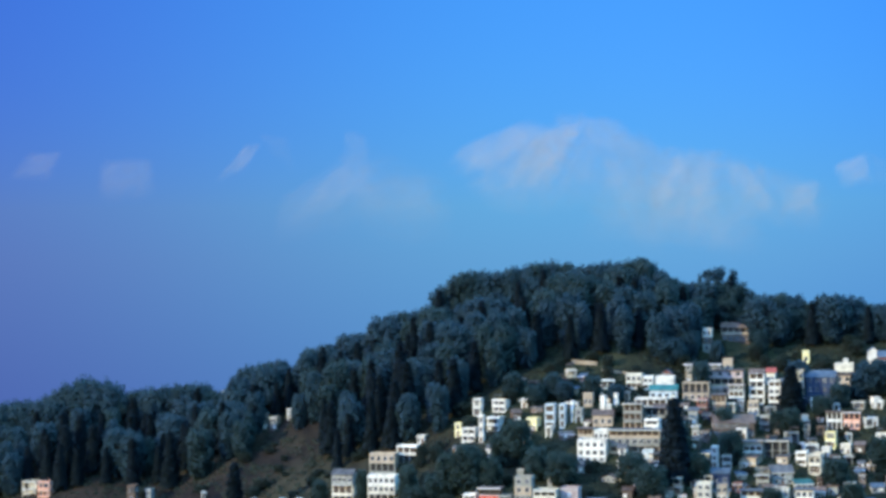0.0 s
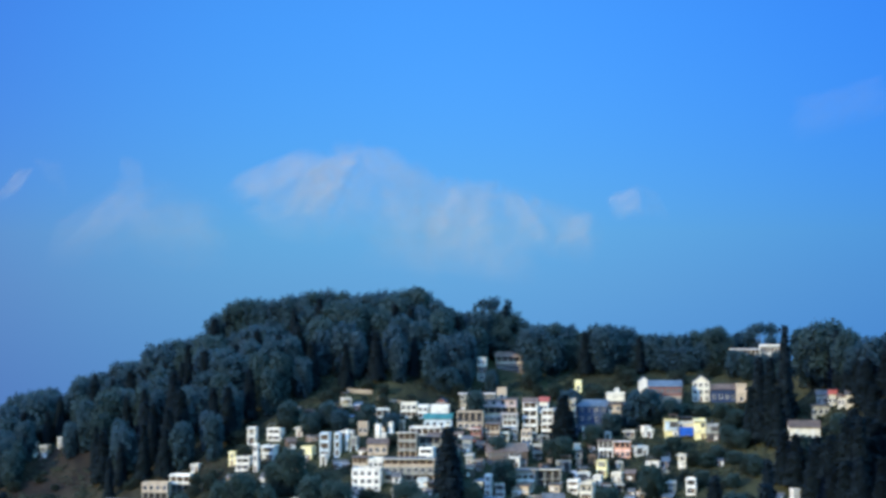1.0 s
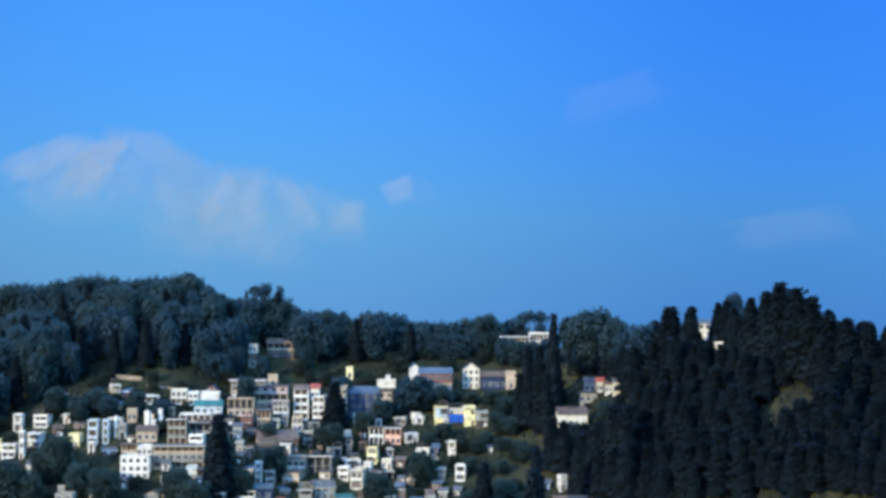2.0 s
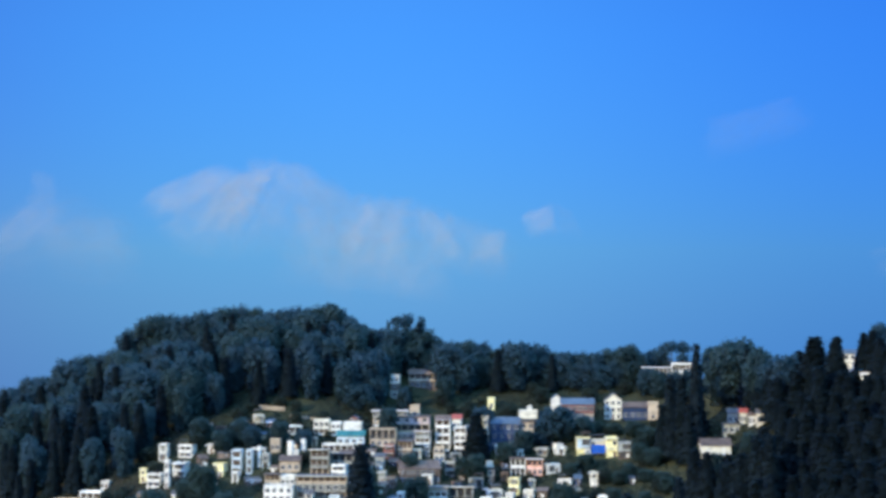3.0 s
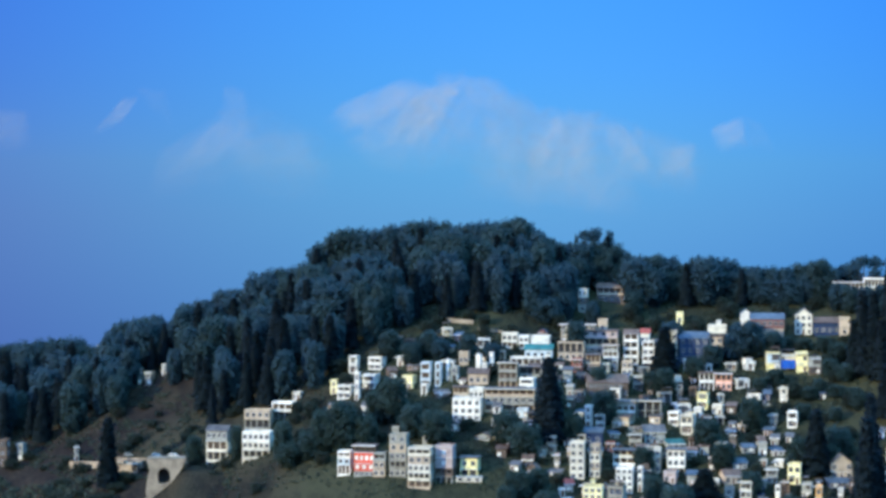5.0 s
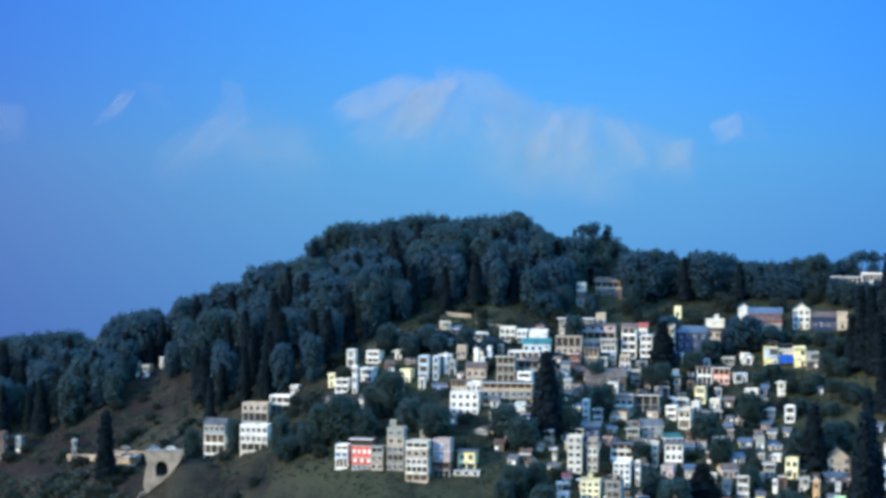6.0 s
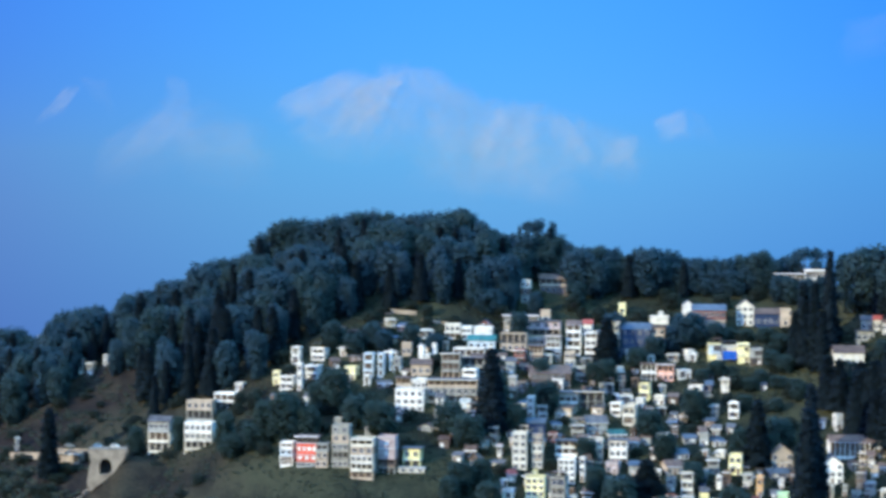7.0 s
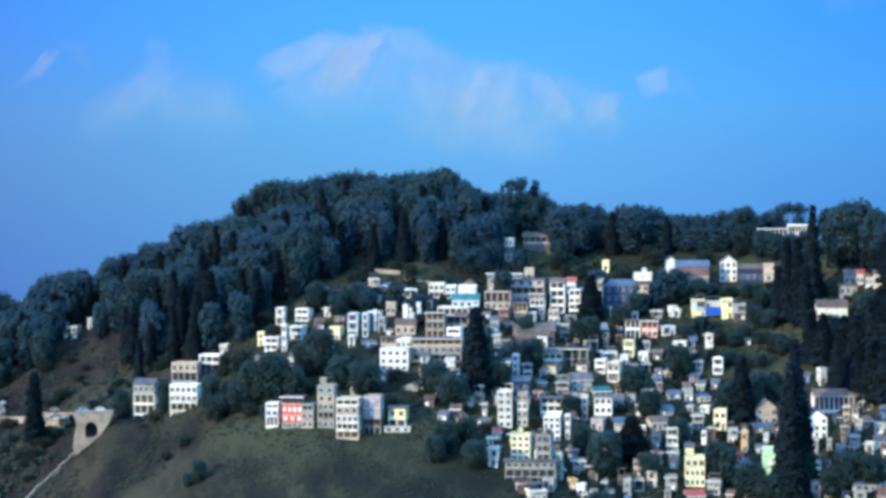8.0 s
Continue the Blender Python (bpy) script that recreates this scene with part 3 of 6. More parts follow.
def house(x, y, w, d, h, floors, turn, style, wall, roof, glazed=0.9):
    """A hillside house. x, y: the foot of its front wall's middle; styles: F flat roof, B with balconies, C open concrete frame,
    G ridge along the front, E gable to the front, H hipped, S lean-to. glazed: the share of windows."""
    rng = house_rng
    bend = math.radians(abs(turn))        # w is the breadth over front and flank together
    d = min(d, w * 0.27 / max(0.05, math.sin(bend)))
    front = (w - d * math.sin(bend)) / math.cos(bend)
    x += math.copysign((w - front * math.cos(bend)) / 2, turn)
    w = front
    z = float(ground_z(x, y)) - 0.3
    top = new("shack" if style == "S" else "house")
    top.matrix_world = pose(x, y, z, 0, 0, turn)
    wm, rm = WALL[wall], ROOF[roof]
    FOOTPRINTS.append((x, y, w / 2, d))
    pitched = style in "GEHS"
    rise = {"G": min(0.34 * h, 0.30 * d, 2.6), "E": min(0.4 * h, 0.4 * w, 3.2), "H": min(0.34 * h, 0.3 * d, 2.6), "S": min(0.25 * h, 0.9)}.get(style, 0.0)
    hw = h - rise                         # height of the walls
    fh = hw / floors if not pitched else hw / max(1, round(hw / 2.8))
    floors = floors if not pitched else max(1, round(hw / 2.8))
    deep = 0.0
    if style == "B":
        deep = 1.1
    if style == "C":
        deep = 1.6
    # walls, carried down into the slope
    bm = bmesh.new()
    if style == "E":
        prism(bm, ((-w / 2, -2.5), (w / 2, -2.5), (w / 2, hw), (0, h - 0.1), (-w / 2, hw)), deep, d)
    elif style == "G":
        box(bm, -w / 2, w / 2, deep, d, -2.5, hw)
        v = [bm.verts.new(p) for p in ((-w / 2, 0, hw), (-w / 2, d, hw), (-w / 2, d / 2, h - 0.1), (w / 2, 0, hw), (w / 2, d, hw), (w / 2, d / 2, h - 0.1))]
        for q in ((0, 2, 1), (3, 4, 5), (0, 3, 5, 2), (1, 2, 5, 4)):
            bm.faces.new([v[i] for i in q])
    else:
        box(bm, -w / 2, w / 2, deep, d, -2.5, hw)
    part("wall", bm, wm, top)
    # storey bands, balconies and frames
    for k in range(1, floors + 1):
        zz = k * fh
        if pitched and k == floors:
            continue
        bm = bmesh.new()
        out = 0.22 if deep == 0 else 0.15
        box(bm, -w / 2 - out, w / 2 + out, -out, d + 0.05, zz - 0.13, zz + 0.09)
        part("floor_slab", bm, {"concrete": CONCRETE, "stone": CONCRETE, "brown": ROOF["rust"], "navy": ROOF["blue"]}.get(wall, SLAB), top)
    if style == "F" and floors > 1:
        for k in range(floors):
            if rng.random() < (0.1 if wall in ("white", "yellow", "salmon", "green", "orange") else 0.26):
                bm = bmesh.new()
                box(bm, -w / 2 + 0.01, w / 2 - 0.01, -0.035, 0.01, k * fh + 0.1, k * fh + fh - 0.14)
                part("storey_front", bm, WALL[rng.choice(("stone", "concrete", "tan", "brown", "cream", "blue", "pink"))], top, "storey front of another paint")
    if deep:
        n = max(2, round(w / 3.2) + 1)
        for i in range(n):
            bm = bmesh.new()
            px = -w / 2 + 0.15 + i * (w - 0.3) / (n - 1)
            box(bm, px - 0.14, px + 0.14, 0.0, 0.28, -2.5, hw - 0.13)
            part("post", bm, wm, top)
        for k in range(0, floors):
            zz = k * fh + (0.09 if k else 0.0)
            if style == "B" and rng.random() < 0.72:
                # brown, blue and grey facings; DARK ones paint the recess's shade
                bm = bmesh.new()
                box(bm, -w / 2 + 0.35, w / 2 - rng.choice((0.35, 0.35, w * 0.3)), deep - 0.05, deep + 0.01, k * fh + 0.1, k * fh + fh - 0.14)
                part("verandah_wall", bm, rng.choice((WALL["brown"], WALL["brown"], DARK, WALL["navy"], WALL["stone"])), top, "dark facing behind the verandah")
            if style == "B" or rng.random() < 0.4:
                bm = bmesh.new()
                box(bm, -w / 2 + 0.02, w / 2 - 0.02, -0.06, 0.06, zz, zz + 0.95)
                part("balcony_parapet", bm, wm, top)
        # dark sheets on the back wall stand in for shaded bays
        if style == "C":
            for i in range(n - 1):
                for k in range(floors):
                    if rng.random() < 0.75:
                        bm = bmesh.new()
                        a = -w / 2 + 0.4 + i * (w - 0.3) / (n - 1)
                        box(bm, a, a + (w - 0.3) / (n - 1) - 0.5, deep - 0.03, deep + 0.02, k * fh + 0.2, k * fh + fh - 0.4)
                        part("opening", bm, DARK, top, "dark sheet for the shade in an open bay")
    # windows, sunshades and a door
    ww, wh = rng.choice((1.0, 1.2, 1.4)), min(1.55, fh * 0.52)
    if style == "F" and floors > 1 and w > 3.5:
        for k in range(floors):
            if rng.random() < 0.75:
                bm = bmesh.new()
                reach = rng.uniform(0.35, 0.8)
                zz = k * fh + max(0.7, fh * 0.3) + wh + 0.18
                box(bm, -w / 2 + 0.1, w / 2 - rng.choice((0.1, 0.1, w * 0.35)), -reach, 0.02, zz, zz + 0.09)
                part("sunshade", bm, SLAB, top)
    # a dark sheet on the front imitates a shaded open ground floor
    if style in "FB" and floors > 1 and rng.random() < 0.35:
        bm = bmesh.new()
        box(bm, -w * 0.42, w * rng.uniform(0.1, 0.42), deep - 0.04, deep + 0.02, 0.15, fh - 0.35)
        part("open_ground_floor", bm, DARK, top, "dark sheet for the shade of an open ground floor")
    # dark boxes on the wall imitate the shade of open verandahs
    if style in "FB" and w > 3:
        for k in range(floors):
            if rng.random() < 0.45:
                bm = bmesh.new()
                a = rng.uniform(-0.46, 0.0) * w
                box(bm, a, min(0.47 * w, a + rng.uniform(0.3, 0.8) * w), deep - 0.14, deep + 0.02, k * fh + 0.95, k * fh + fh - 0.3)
                part("verandah_opening", bm, DARK, top, "dark sheet for the shade of an open verandah")
    if style != "C" and style != "S":
        n = max(1, round(w / (ww + 0.9)))
        for k in range(floors):
            for i in range(n):
                px = -w / 2 + (i + 0.5) * w / n
                zz = k * fh + max(0.7, fh * 0.3)
                if k == 0 and i == n // 2 and fh > 2.3:
                    door(top, pose(px, deep - 0.005, 0.3))
                elif rng.random() < glazed:
                    window(min(ww, w / n * 0.62), wh, top, pose(px, deep - 0.005, zz))
        m = max(1, round((d - deep) / 3.4))
        for k in range(floors):
            for i in range(m):
                if rng.random() < 0.7 * glazed:
                    py = deep + (i + 0.5) * (d - deep) / m
                    zz = k * fh + max(0.7, fh * 0.3)
                    if py * 0.42 < zz:
                        side = -1 if turn < 0 else 1
                        window(min(1.0, ww), wh, top, pose(side * -(w / 2 + 0.005), py, zz, 0, 0, -90 * side))
    elif style == "S":
        door(top, pose(-w * 0.2, -0.005, 0.2))
        if w > 3.5:
            window(0.9, min(0.9, hw * 0.4), top, pose(w * 0.22, -0.005, hw * 0.4))
    # a lower annex against the front
    if style in "FB" and w > 4 and h > 5 and rng.random() < 0.28:
        aw, ad, ah = w * rng.uniform(0.3, 0.55), rng.uniform(1.2, 2.2), fh
        ax = rng.choice((-1, 1)) * (w - aw) / 2
        bm = bmesh.new()
        box(bm, ax - aw / 2, ax + aw / 2, -ad, deep - 0.02, -2.5, ah)
        annex = part("annex", bm, WALL[rng.choice((wall, wall, "stone", "white"))], top)
        bm = bmesh.new()
        box(bm, ax - aw / 2 - 0.2, ax + aw / 2 + 0.2, -ad - 0.25, deep - 0.3, ah, ah + 0.16)
        put("annex_roof", mesh_of("annex_roof", bm, rng.choice((SLAB, rm, ROOF["rust"]))), annex)
        window(min(0.9, aw * 0.4), min(1.0, ah * 0.4), annex, pose(ax, -ad - 0.005, ah - min(1.9, ah * 0.75)))
    # roof
    bm = bmesh.new()
    o, th = 0.45, 0.14
    if style == "G":
        a = rise / (d / 2)
        for s in (0, 1):
            e0, e1 = (-o, d / 2) if s == 0 else (d + o, d / 2)
            z0 = hw - o * a
            vs = [bm.verts.new(p) for p in ((-w / 2 - o, e0, z0), (w / 2 + o, e0, z0), (w / 2 + o, e1, h), (-w / 2 - o, e1, h),
                                            (-w / 2 - o, e0, z0 + th), (w / 2 + o, e0, z0 + th), (w / 2 + o, e1, h + th), (-w / 2 - o, e1, h + th))]
            for q in ((0, 3, 2, 1), (4, 5, 6, 7), (0, 1, 5, 4), (1, 2, 6, 5), (2, 3, 7, 6), (3, 0, 4, 7)):
                bm.faces.new([vs[i] for i in q])
        part("roof", bm, rm, top)
    elif style == "E":
        a = rise / (w / 2)
        for s in (-1, 1):
            z0 = hw - o * a
            prism(bm, ((s * (w / 2 + o), z0), (s * (w / 2 + o), z0 + th), (0, h + th), (0, h)), -o, d + o)
        part("roof", bm, rm, top)
    elif style == "H":
        r = min(w, d) * 0.42
        vs = [bm.verts.new(p) for p in ((-w / 2 - o, -o, hw), (w / 2 + o, -o, hw), (w / 2 + o, d + o, hw), (-w / 2 - o, d + o, hw),
                                        (-w / 2 - o, -o, hw + th), (w / 2 + o, -o, hw + th), (w / 2 + o, d + o, hw + th), (-w / 2 - o, d + o, hw + th),
                                        (-w / 2 + r, d / 2, h), (w / 2 - r, d / 2, h))]
        for q in ((0, 3, 2, 1), (0, 1, 5, 4), (1, 2, 6, 5), (2, 3, 7, 6), (3, 0, 4, 7), (4, 5, 9, 8), (5, 6, 9), (6, 7, 8, 9), (7, 4, 8)):
            bm.faces.new([vs[i] for i in q])
        part("roof", bm, rm, top)
    elif style == "S":
        vs = [bm.verts.new(p) for p in ((-w / 2 - o, -o, hw - 0.1), (w / 2 + o, -o, hw - 0.1), (w / 2 + o, d + o, h), (-w / 2 - o, d + o, h),
                                        (-w / 2 - o, -o, hw), (w / 2 + o, -o, hw), (w / 2 + o, d + o, h + 0.1), (-w / 2 - o, d + o, h + 0.1))]
        for q in ((0, 3, 2, 1), (4, 5, 6, 7), (0, 1, 5, 4), (1, 2, 6, 5), (2, 3, 7, 6), (3, 0, 4, 7)):
            bm.faces.new([vs[i] for i in q])
        part("roof", bm, rm, top)
    else:
        eave = rng.choice((0.0, 0.0, 0.3, 0.6, 0.9))
        box(bm, -w / 2 + 0.2, w / 2 - 0.2, 0.2, d - 0.2, hw + 0.09, hw + 0.14)
        part("roof", bm, rm, top)
        if eave:
            bm = bmesh.new()
            box(bm, -w / 2 - eave, w / 2 + eave * 0.6, -eave, 0.3, hw - 0.10, hw + 0.12)
            part("eave_slab", bm, SLAB, top)
        if w > 3 and rng.random() < 0.4:
            # a tin shelter on posts over part of the roof
            s0, s1 = rng.choice(((-0.48, 0.05), (-0.1, 0.48), (-0.45, 0.45)))
            lift = rng.uniform(1.7, 2.3)
            for px in (s0 * w + 0.1, s1 * w - 0.1):
                bm = bmesh.new()
                box(bm, px - 0.06, px + 0.06, d * 0.3, d * 0.3 + 0.12, hw + 0.14, hw + lift)
                part("roof_post", bm, CONCRETE, top)
            bm = bmesh.new()
            prism(bm, ((s0 * w - 0.2, hw + lift), (s1 * w + 0.2, hw + lift + 0.25), (s1 * w + 0.2, hw + lift + 0.33), (s0 * w - 0.2, hw + lift + 0.08)), d * 0.2, d * 0.95)
            part("tin_shelter", bm, ROOF[rng.choice(("grey", "rust", "grey", "rust", "blue"))], top, "tin sheet shelter on the roof")
        bm = bmesh.new()
        for a in ((-w / 2, w / 2, 0.0, 0.15), (-w / 2, w / 2, d - 0.15, d), (-w / 2, -w / 2 + 0.15, 0.15, d - 0.15), (w / 2 - 0.15, w / 2, 0.15, d - 0.15)):
            box(bm, *a, hw + 0.09, hw + 0.55)
        part("parapet", bm, wm, top)
        if w > 4.5 and rng.random() < 0.6:
            bm = bmesh.new()
            cx, cy = rng.uniform(-w / 3, w / 3), rng.uniform(d * 0.3, d * 0.7)
            bmesh.ops.create_cone(bm, cap_ends=True, segments=12, radius1=0.6, radius2=0.56, depth=1.2, matrix=Matrix.Translation((cx, cy, hw + 0.74)))
            bmesh.ops.create_cone(bm, cap_ends=True, segments=12, radius1=0.56, radius2=0.2, depth=0.25, matrix=Matrix.Translation((cx, cy, hw + 1.46)))
            part("water_tank", bm, TANK, top, "black plastic water tank")
        elif w > 5 and rng.random() < 0.5:
            bm = bmesh.new()
            cx = rng.choice((-1, 1)) * w / 4
            box(bm, cx - 1.2, cx + 1.2, d * 0.45, d * 0.8, hw + 0.14, hw + 2.2)
            part("stair_head", bm, wm, top)
    # white board added to imitate bright glints along the eave
    if style in "GS" and rng.random() < 0.5:
        edge = hw - (0.45 * rise / (d / 2) if style == "G" else 0.12)
        bm = bmesh.new()
        box(bm, -w / 2 - 0.45, w / 2 + 0.45, -0.52, -0.455, edge - 0.22, edge + 0.12)
        part("fascia", bm, rng.choice((FRAME, WALL["white"], WALL["cream"])), top, "white eave board imitating glints")
    # white panel added in place of a window's glint
    if style in "SGF" and floors < 3 and rng.random() < 0.45:
        px = rng.uniform(-0.3, 0.3) * w
        bm = bmesh.new()
        box(bm, px - 0.55, px + 0.55, -0.16, -0.10, 0.9, 2.0)
        part("shutter", bm, WALL["white"], top, "white panel imitating a window glint")
    kind = {"F": "flat roof", "B": "balconies and a flat roof", "C": "open unfinished bays", "G": roof + " pitched tin roof", "E": "gable front and " + roof + " tin roof",
            "H": roof + " hipped roof", "S": roof + " lean-to roof"}[style].replace("rust ", "rusty ")
    tagged(top, f"{WALL_WORDS[wall]} {STOREYS[min(6, floors)]} {'shack' if style == 'S' else 'house'} with {kind}", "shack" if style == "S" else "house", "hillside houses")
    return top


house(-82.4, 783.0, 3.9, 4.5, 3.0, 1, -17, "F", "white", "grey")
house(-151.1, 853.0, 3.8, 4.5, 5.3, 2, -14, "F", "concrete", "grey")
house(-145.5, 856.0, 2.3, 4.5, 4.2, 1, 18, "F", "white", "grey")
house(-155.7, 856.5, 2.0, 3.9, 6.5, 2, -6, "F", "stone", "grey")
house(-120.1, 770.5, 2.0, 3.5, 4.4, 1, -6, "S", "stone", "grey")
house(-150.2, 787.5, 3.9, 4.5, 3.6, 1, -20, "C", "tan", "rust")
house(-143.7, 781.5, 5.1, 4.5, 4.0, 1, -20, "C", "tan", "grey")
house(-171.6, 807.0, 2.0, 4.5, 5.9, 2, 14, "F", "stone", "grey")
house(-197.7, 825.5, 3.0, 4.5, 6.7, 2, -14, "F", "stone", "grey")
house(-204.1, 822.5, 3.8, 4.5, 10.3, 3, -6, "F", "brown", "grey")
house(-253.2, 846.5, 6.7, 6.2, 6.0, 2, -8, "C", "cream", "grey")
house(-245.3, 842.5, 7.1, 8.4, 6.4, 2, -20, "B", "salmon", "rust")
house(-67.7, 775.5, 3.2, 4.5, 5.0, 2, -17, "F", "yellow", "grey")
house(-61.4, 786.0, 3.8, 4.5, 6.6, 2, -12, "B", "white", "grey")
house(-58.5, 766.5, 2.2, 4.5, 10.0, 3, -18, "F", "white", "grey")
house(-63.2, 769.5, 6.2, 5.2, 5.0, 2, -14, "B", "white", "grey")
house(-54.0, 772.5, 6.2, 7.2, 5.2, 2, -14, "F", "white", "grey")
house(-53.4, 754.0, 4.9, 4.5, 4.9, 2, -12, "G", "white", "grey")
house(-68.1, 765.5, 2.0, 4.5, 2.9, 1, -18, "S", "white", "grey")
house(-52.6, 786.0, 6.8, 6.3, 4.7, 2, -22, "B", "white", "grey")
house(-43.4, 786.0, 3.2, 4.5, 3.4, 1, -14, "F", "white", "grey")
house(-46.7, 777.5, 4.1, 5.4, 4.8, 2, 16, "G", "brown", "rust")
house(-39.6, 769.0, 5.2, 5.6, 4.8, 2, -18, "F", "yellow", "grey")
house(-45.8, 802.5, 3.4, 4.5, 2.4, 1, -18, "S", "white", "grey")
house(-40.3, 787.5, 2.0, 4.5, 2.3, 1, 10, "F", "tan", "grey")
house(33.2, 762.5, 15.2, 11.0, 8.1, 3, 4, "G", "brown", "rust")
house(36.6, 761.5, 4.6, 4.5, 3.7, 1, -14, "F", "white", "grey")
house(30.9, 766.5, 5.8, 5.4, 3.3, 1, 17, "F", "cream", "rust")
house(38.2, 743.0, 7.9, 8.8, 5.2, 2, -18, "S", "tan", "rust")
house(25.9, 739.5, 2.8, 4.5, 7.6, 3, -17, "F", "white", "grey")
house(60.0, 755.5, 6.3, 7.0, 3.5, 1, 8, "F", "white", "grey")
house(56.7, 746.0, 4.8, 5.1, 4.7, 2, -18, "B", "white", "grey")
house(61.0, 739.5, 5.6, 4.9, 7.0, 2, -18, "B", "cream", "grey")
house(68.2, 760.5, 4.6, 6.1, 6.0, 2, -20, "B", "yellow", "grey")
house(65.9, 753.5, 3.6, 4.5, 3.7, 1, -20, "F", "white", "grey")
house(77.2, 745.5, 2.5, 4.5, 2.8, 1, -6, "S", "white", "grey")
house(86.9, 785.5, 3.4, 4.5, 4.0, 1, 14, "F", "white", "grey")
house(42.0, 702.0, 2.0, 4.5, 8.2, 3, -18, "F", "white", "grey")
house(42.1, 730.5, 5.1, 7.3, 5.1, 2, -6, "B", "concrete", "grey")
house(48.3, 734.0, 8.2, 7.2, 6.8, 2, 8, "G", "stone", "grey")
house(55.1, 730.5, 7.8, 8.8, 3.4, 1, 12, "G", "stone", "teal")
house(14.2, 713.5, 2.0, 4.5, 4.6, 2, -10, "F", "pink", "rust")
house(4.4, 712.0, 4.1, 4.5, 4.2, 1, -10, "G", "brown", "rust")
house(17.7, 699.0, 3.1, 4.5, 4.4, 1, 12, "G", "stone", "red")
house(15.3, 694.5, 2.0, 4.5, 2.6, 1, 14, "F", "white", "grey")
house(33.0, 675.5, 6.4, 7.3, 14.7, 5, -16, "B", "concrete", "grey")
house(37.7, 677.0, 2.6, 4.5, 9.2, 3, -18, "F", "stone", "grey")
house(52.8, 707.0, 5.5, 6.4, 4.2, 1, -14, "F", "pink", "grey")
house(60.3, 706.0, 5.0, 6.1, 5.0, 2, -6, "S", "stone", "blue")
house(72.7, 706.0, 7.1, 7.3, 5.0, 2, 12, "G", "tan", "rust")
house(75.8, 714.0, 6.4, 7.1, 3.9, 1, 12, "G", "stone", "blue")
house(76.5, 693.0, 4.4, 5.0, 8.3, 3, -8, "F", "cream", "grey")
house(41.6, 672.0, 3.0, 4.5, 3.6, 1, 14, "F", "orange", "grey")
house(44.4, 669.0, 3.4, 4.5, 3.6, 1, -14, "F", "white", "grey")
house(29.1, 660.0, 7.2, 8.1, 4.3, 1, 14, "F", "cream", "grey")
house(52.1, 670.0, 2.0, 4.5, 4.9, 2, -6, "F", "stone", "grey")
house(59.2, 667.5, 3.0, 4.5, 6.9, 2, -14, "F", "stone", "grey")
house(97.6, 760.5, 3.7, 4.5, 5.4, 2, -14, "F", "cream", "grey")
house(98.4, 742.0, 4.5, 5.5, 5.8, 2, -14, "B", "white", "grey")
house(91.8, 744.5, 3.2, 4.5, 4.6, 2, -14, "F", "stone", "grey")
house(87.8, 785.5, 5.2, 4.9, 2.8, 1, -18, "F", "white", "grey")
house(91.5, 771.0, 5.3, 7.2, 2.9, 1, 12, "G", "pink", "rust")
house(111.4, 760.0, 2.0, 3.8, 3.1, 1, -6, "S", "white", "grey")
house(138.9, 793.0, 2.0, 3.5, 5.2, 2, -24, "F", "white", "grey")
house(96.3, 784.0, 5.1, 6.0, 6.8, 2, -3, "F", "yellow", "grey", 0.4)
house(106.7, 781.0, 4.4, 6.0, 7.4, 2, -3, "F", "yellow", "grey", 0.4)
house(101.9, 784.2, 6.0, 4.5, 5.5, 2, -2, "F", "cream", "grey", 0.6)
house(111.1, 778.2, 4.9, 6.0, 6.3, 2, -3, "F", "stone", "blue", 0.3)
house(126.9, 726.0, 2.6, 4.5, 3.9, 1, -18, "S", "white", "grey")
house(131.6, 722.5, 3.2, 4.5, 5.5, 2, 20, "F", "white", "grey")
house(93.9, 702.5, 5.1, 4.6, 6.7, 2, -14, "F", "yellow", "grey")
house(94.7, 715.5, 3.1, 4.5, 3.5, 1, -18, "H", "stone", "grey")
house(85.0, 714.5, 2.4, 4.5, 2.7, 1, -18, "F", "stone", "grey")
house(90.2, 714.0, 3.9, 4.7, 2.3, 1, -17, "F", "white", "grey")
house(80.3, 664.5, 6.5, 5.7, 4.3, 1, 8, "G", "stone", "red")
house(100.0, 689.0, 2.6, 4.5, 7.1, 2, -18, "F", "orange", "grey")
house(97.9, 684.5, 2.1, 4.5, 3.7, 1, -12, "G", "red", "red")
house(107.8, 693.5, 2.2, 4.5, 3.0, 1, -14, "F", "white", "grey")
house(109.3, 705.5, 8.1, 8.4, 8.8, 3, 5, "E", "tan", "grey")
house(107.5, 699.5, 8.2, 9.5, 3.4, 1, 8, "G", "navy", "blue")
house(87.3, 695.5, 2.0, 4.5, 4.5, 2, -14, "F", "white", "grey")
house(83.0, 702.0, 3.1, 4.5, 3.0, 1, -6, "F", "stone", "grey")
house(86.5, 704.0, 4.2, 6.0, 5.0, 2, -6, "F", "concrete", "grey")
house(87.6, 669.0, 5.4, 6.8, 4.7, 2, -18, "F", "stone", "grey")
house(124.8, 693.0, 7.3, 7.0, 10.0, 3, -5, "E", "white", "grey")
house(138.1, 689.0, 3.5, 4.5, 3.9, 1, -14, "F", "tan", "grey")
house(143.7, 681.5, 4.4, 5.0, 4.1, 1, -10, "F", "stone", "grey")
house(137.5, 669.0, 3.5, 4.5, 6.3, 2, -14, "F", "cream", "grey")
house(122.3, 684.0, 3.5, 4.8, 4.8, 2, -10, "F", "concrete", "grey")
house(127.1, 683.5, 2.0, 4.5, 4.1, 1, -14, "F", "stone", "grey")
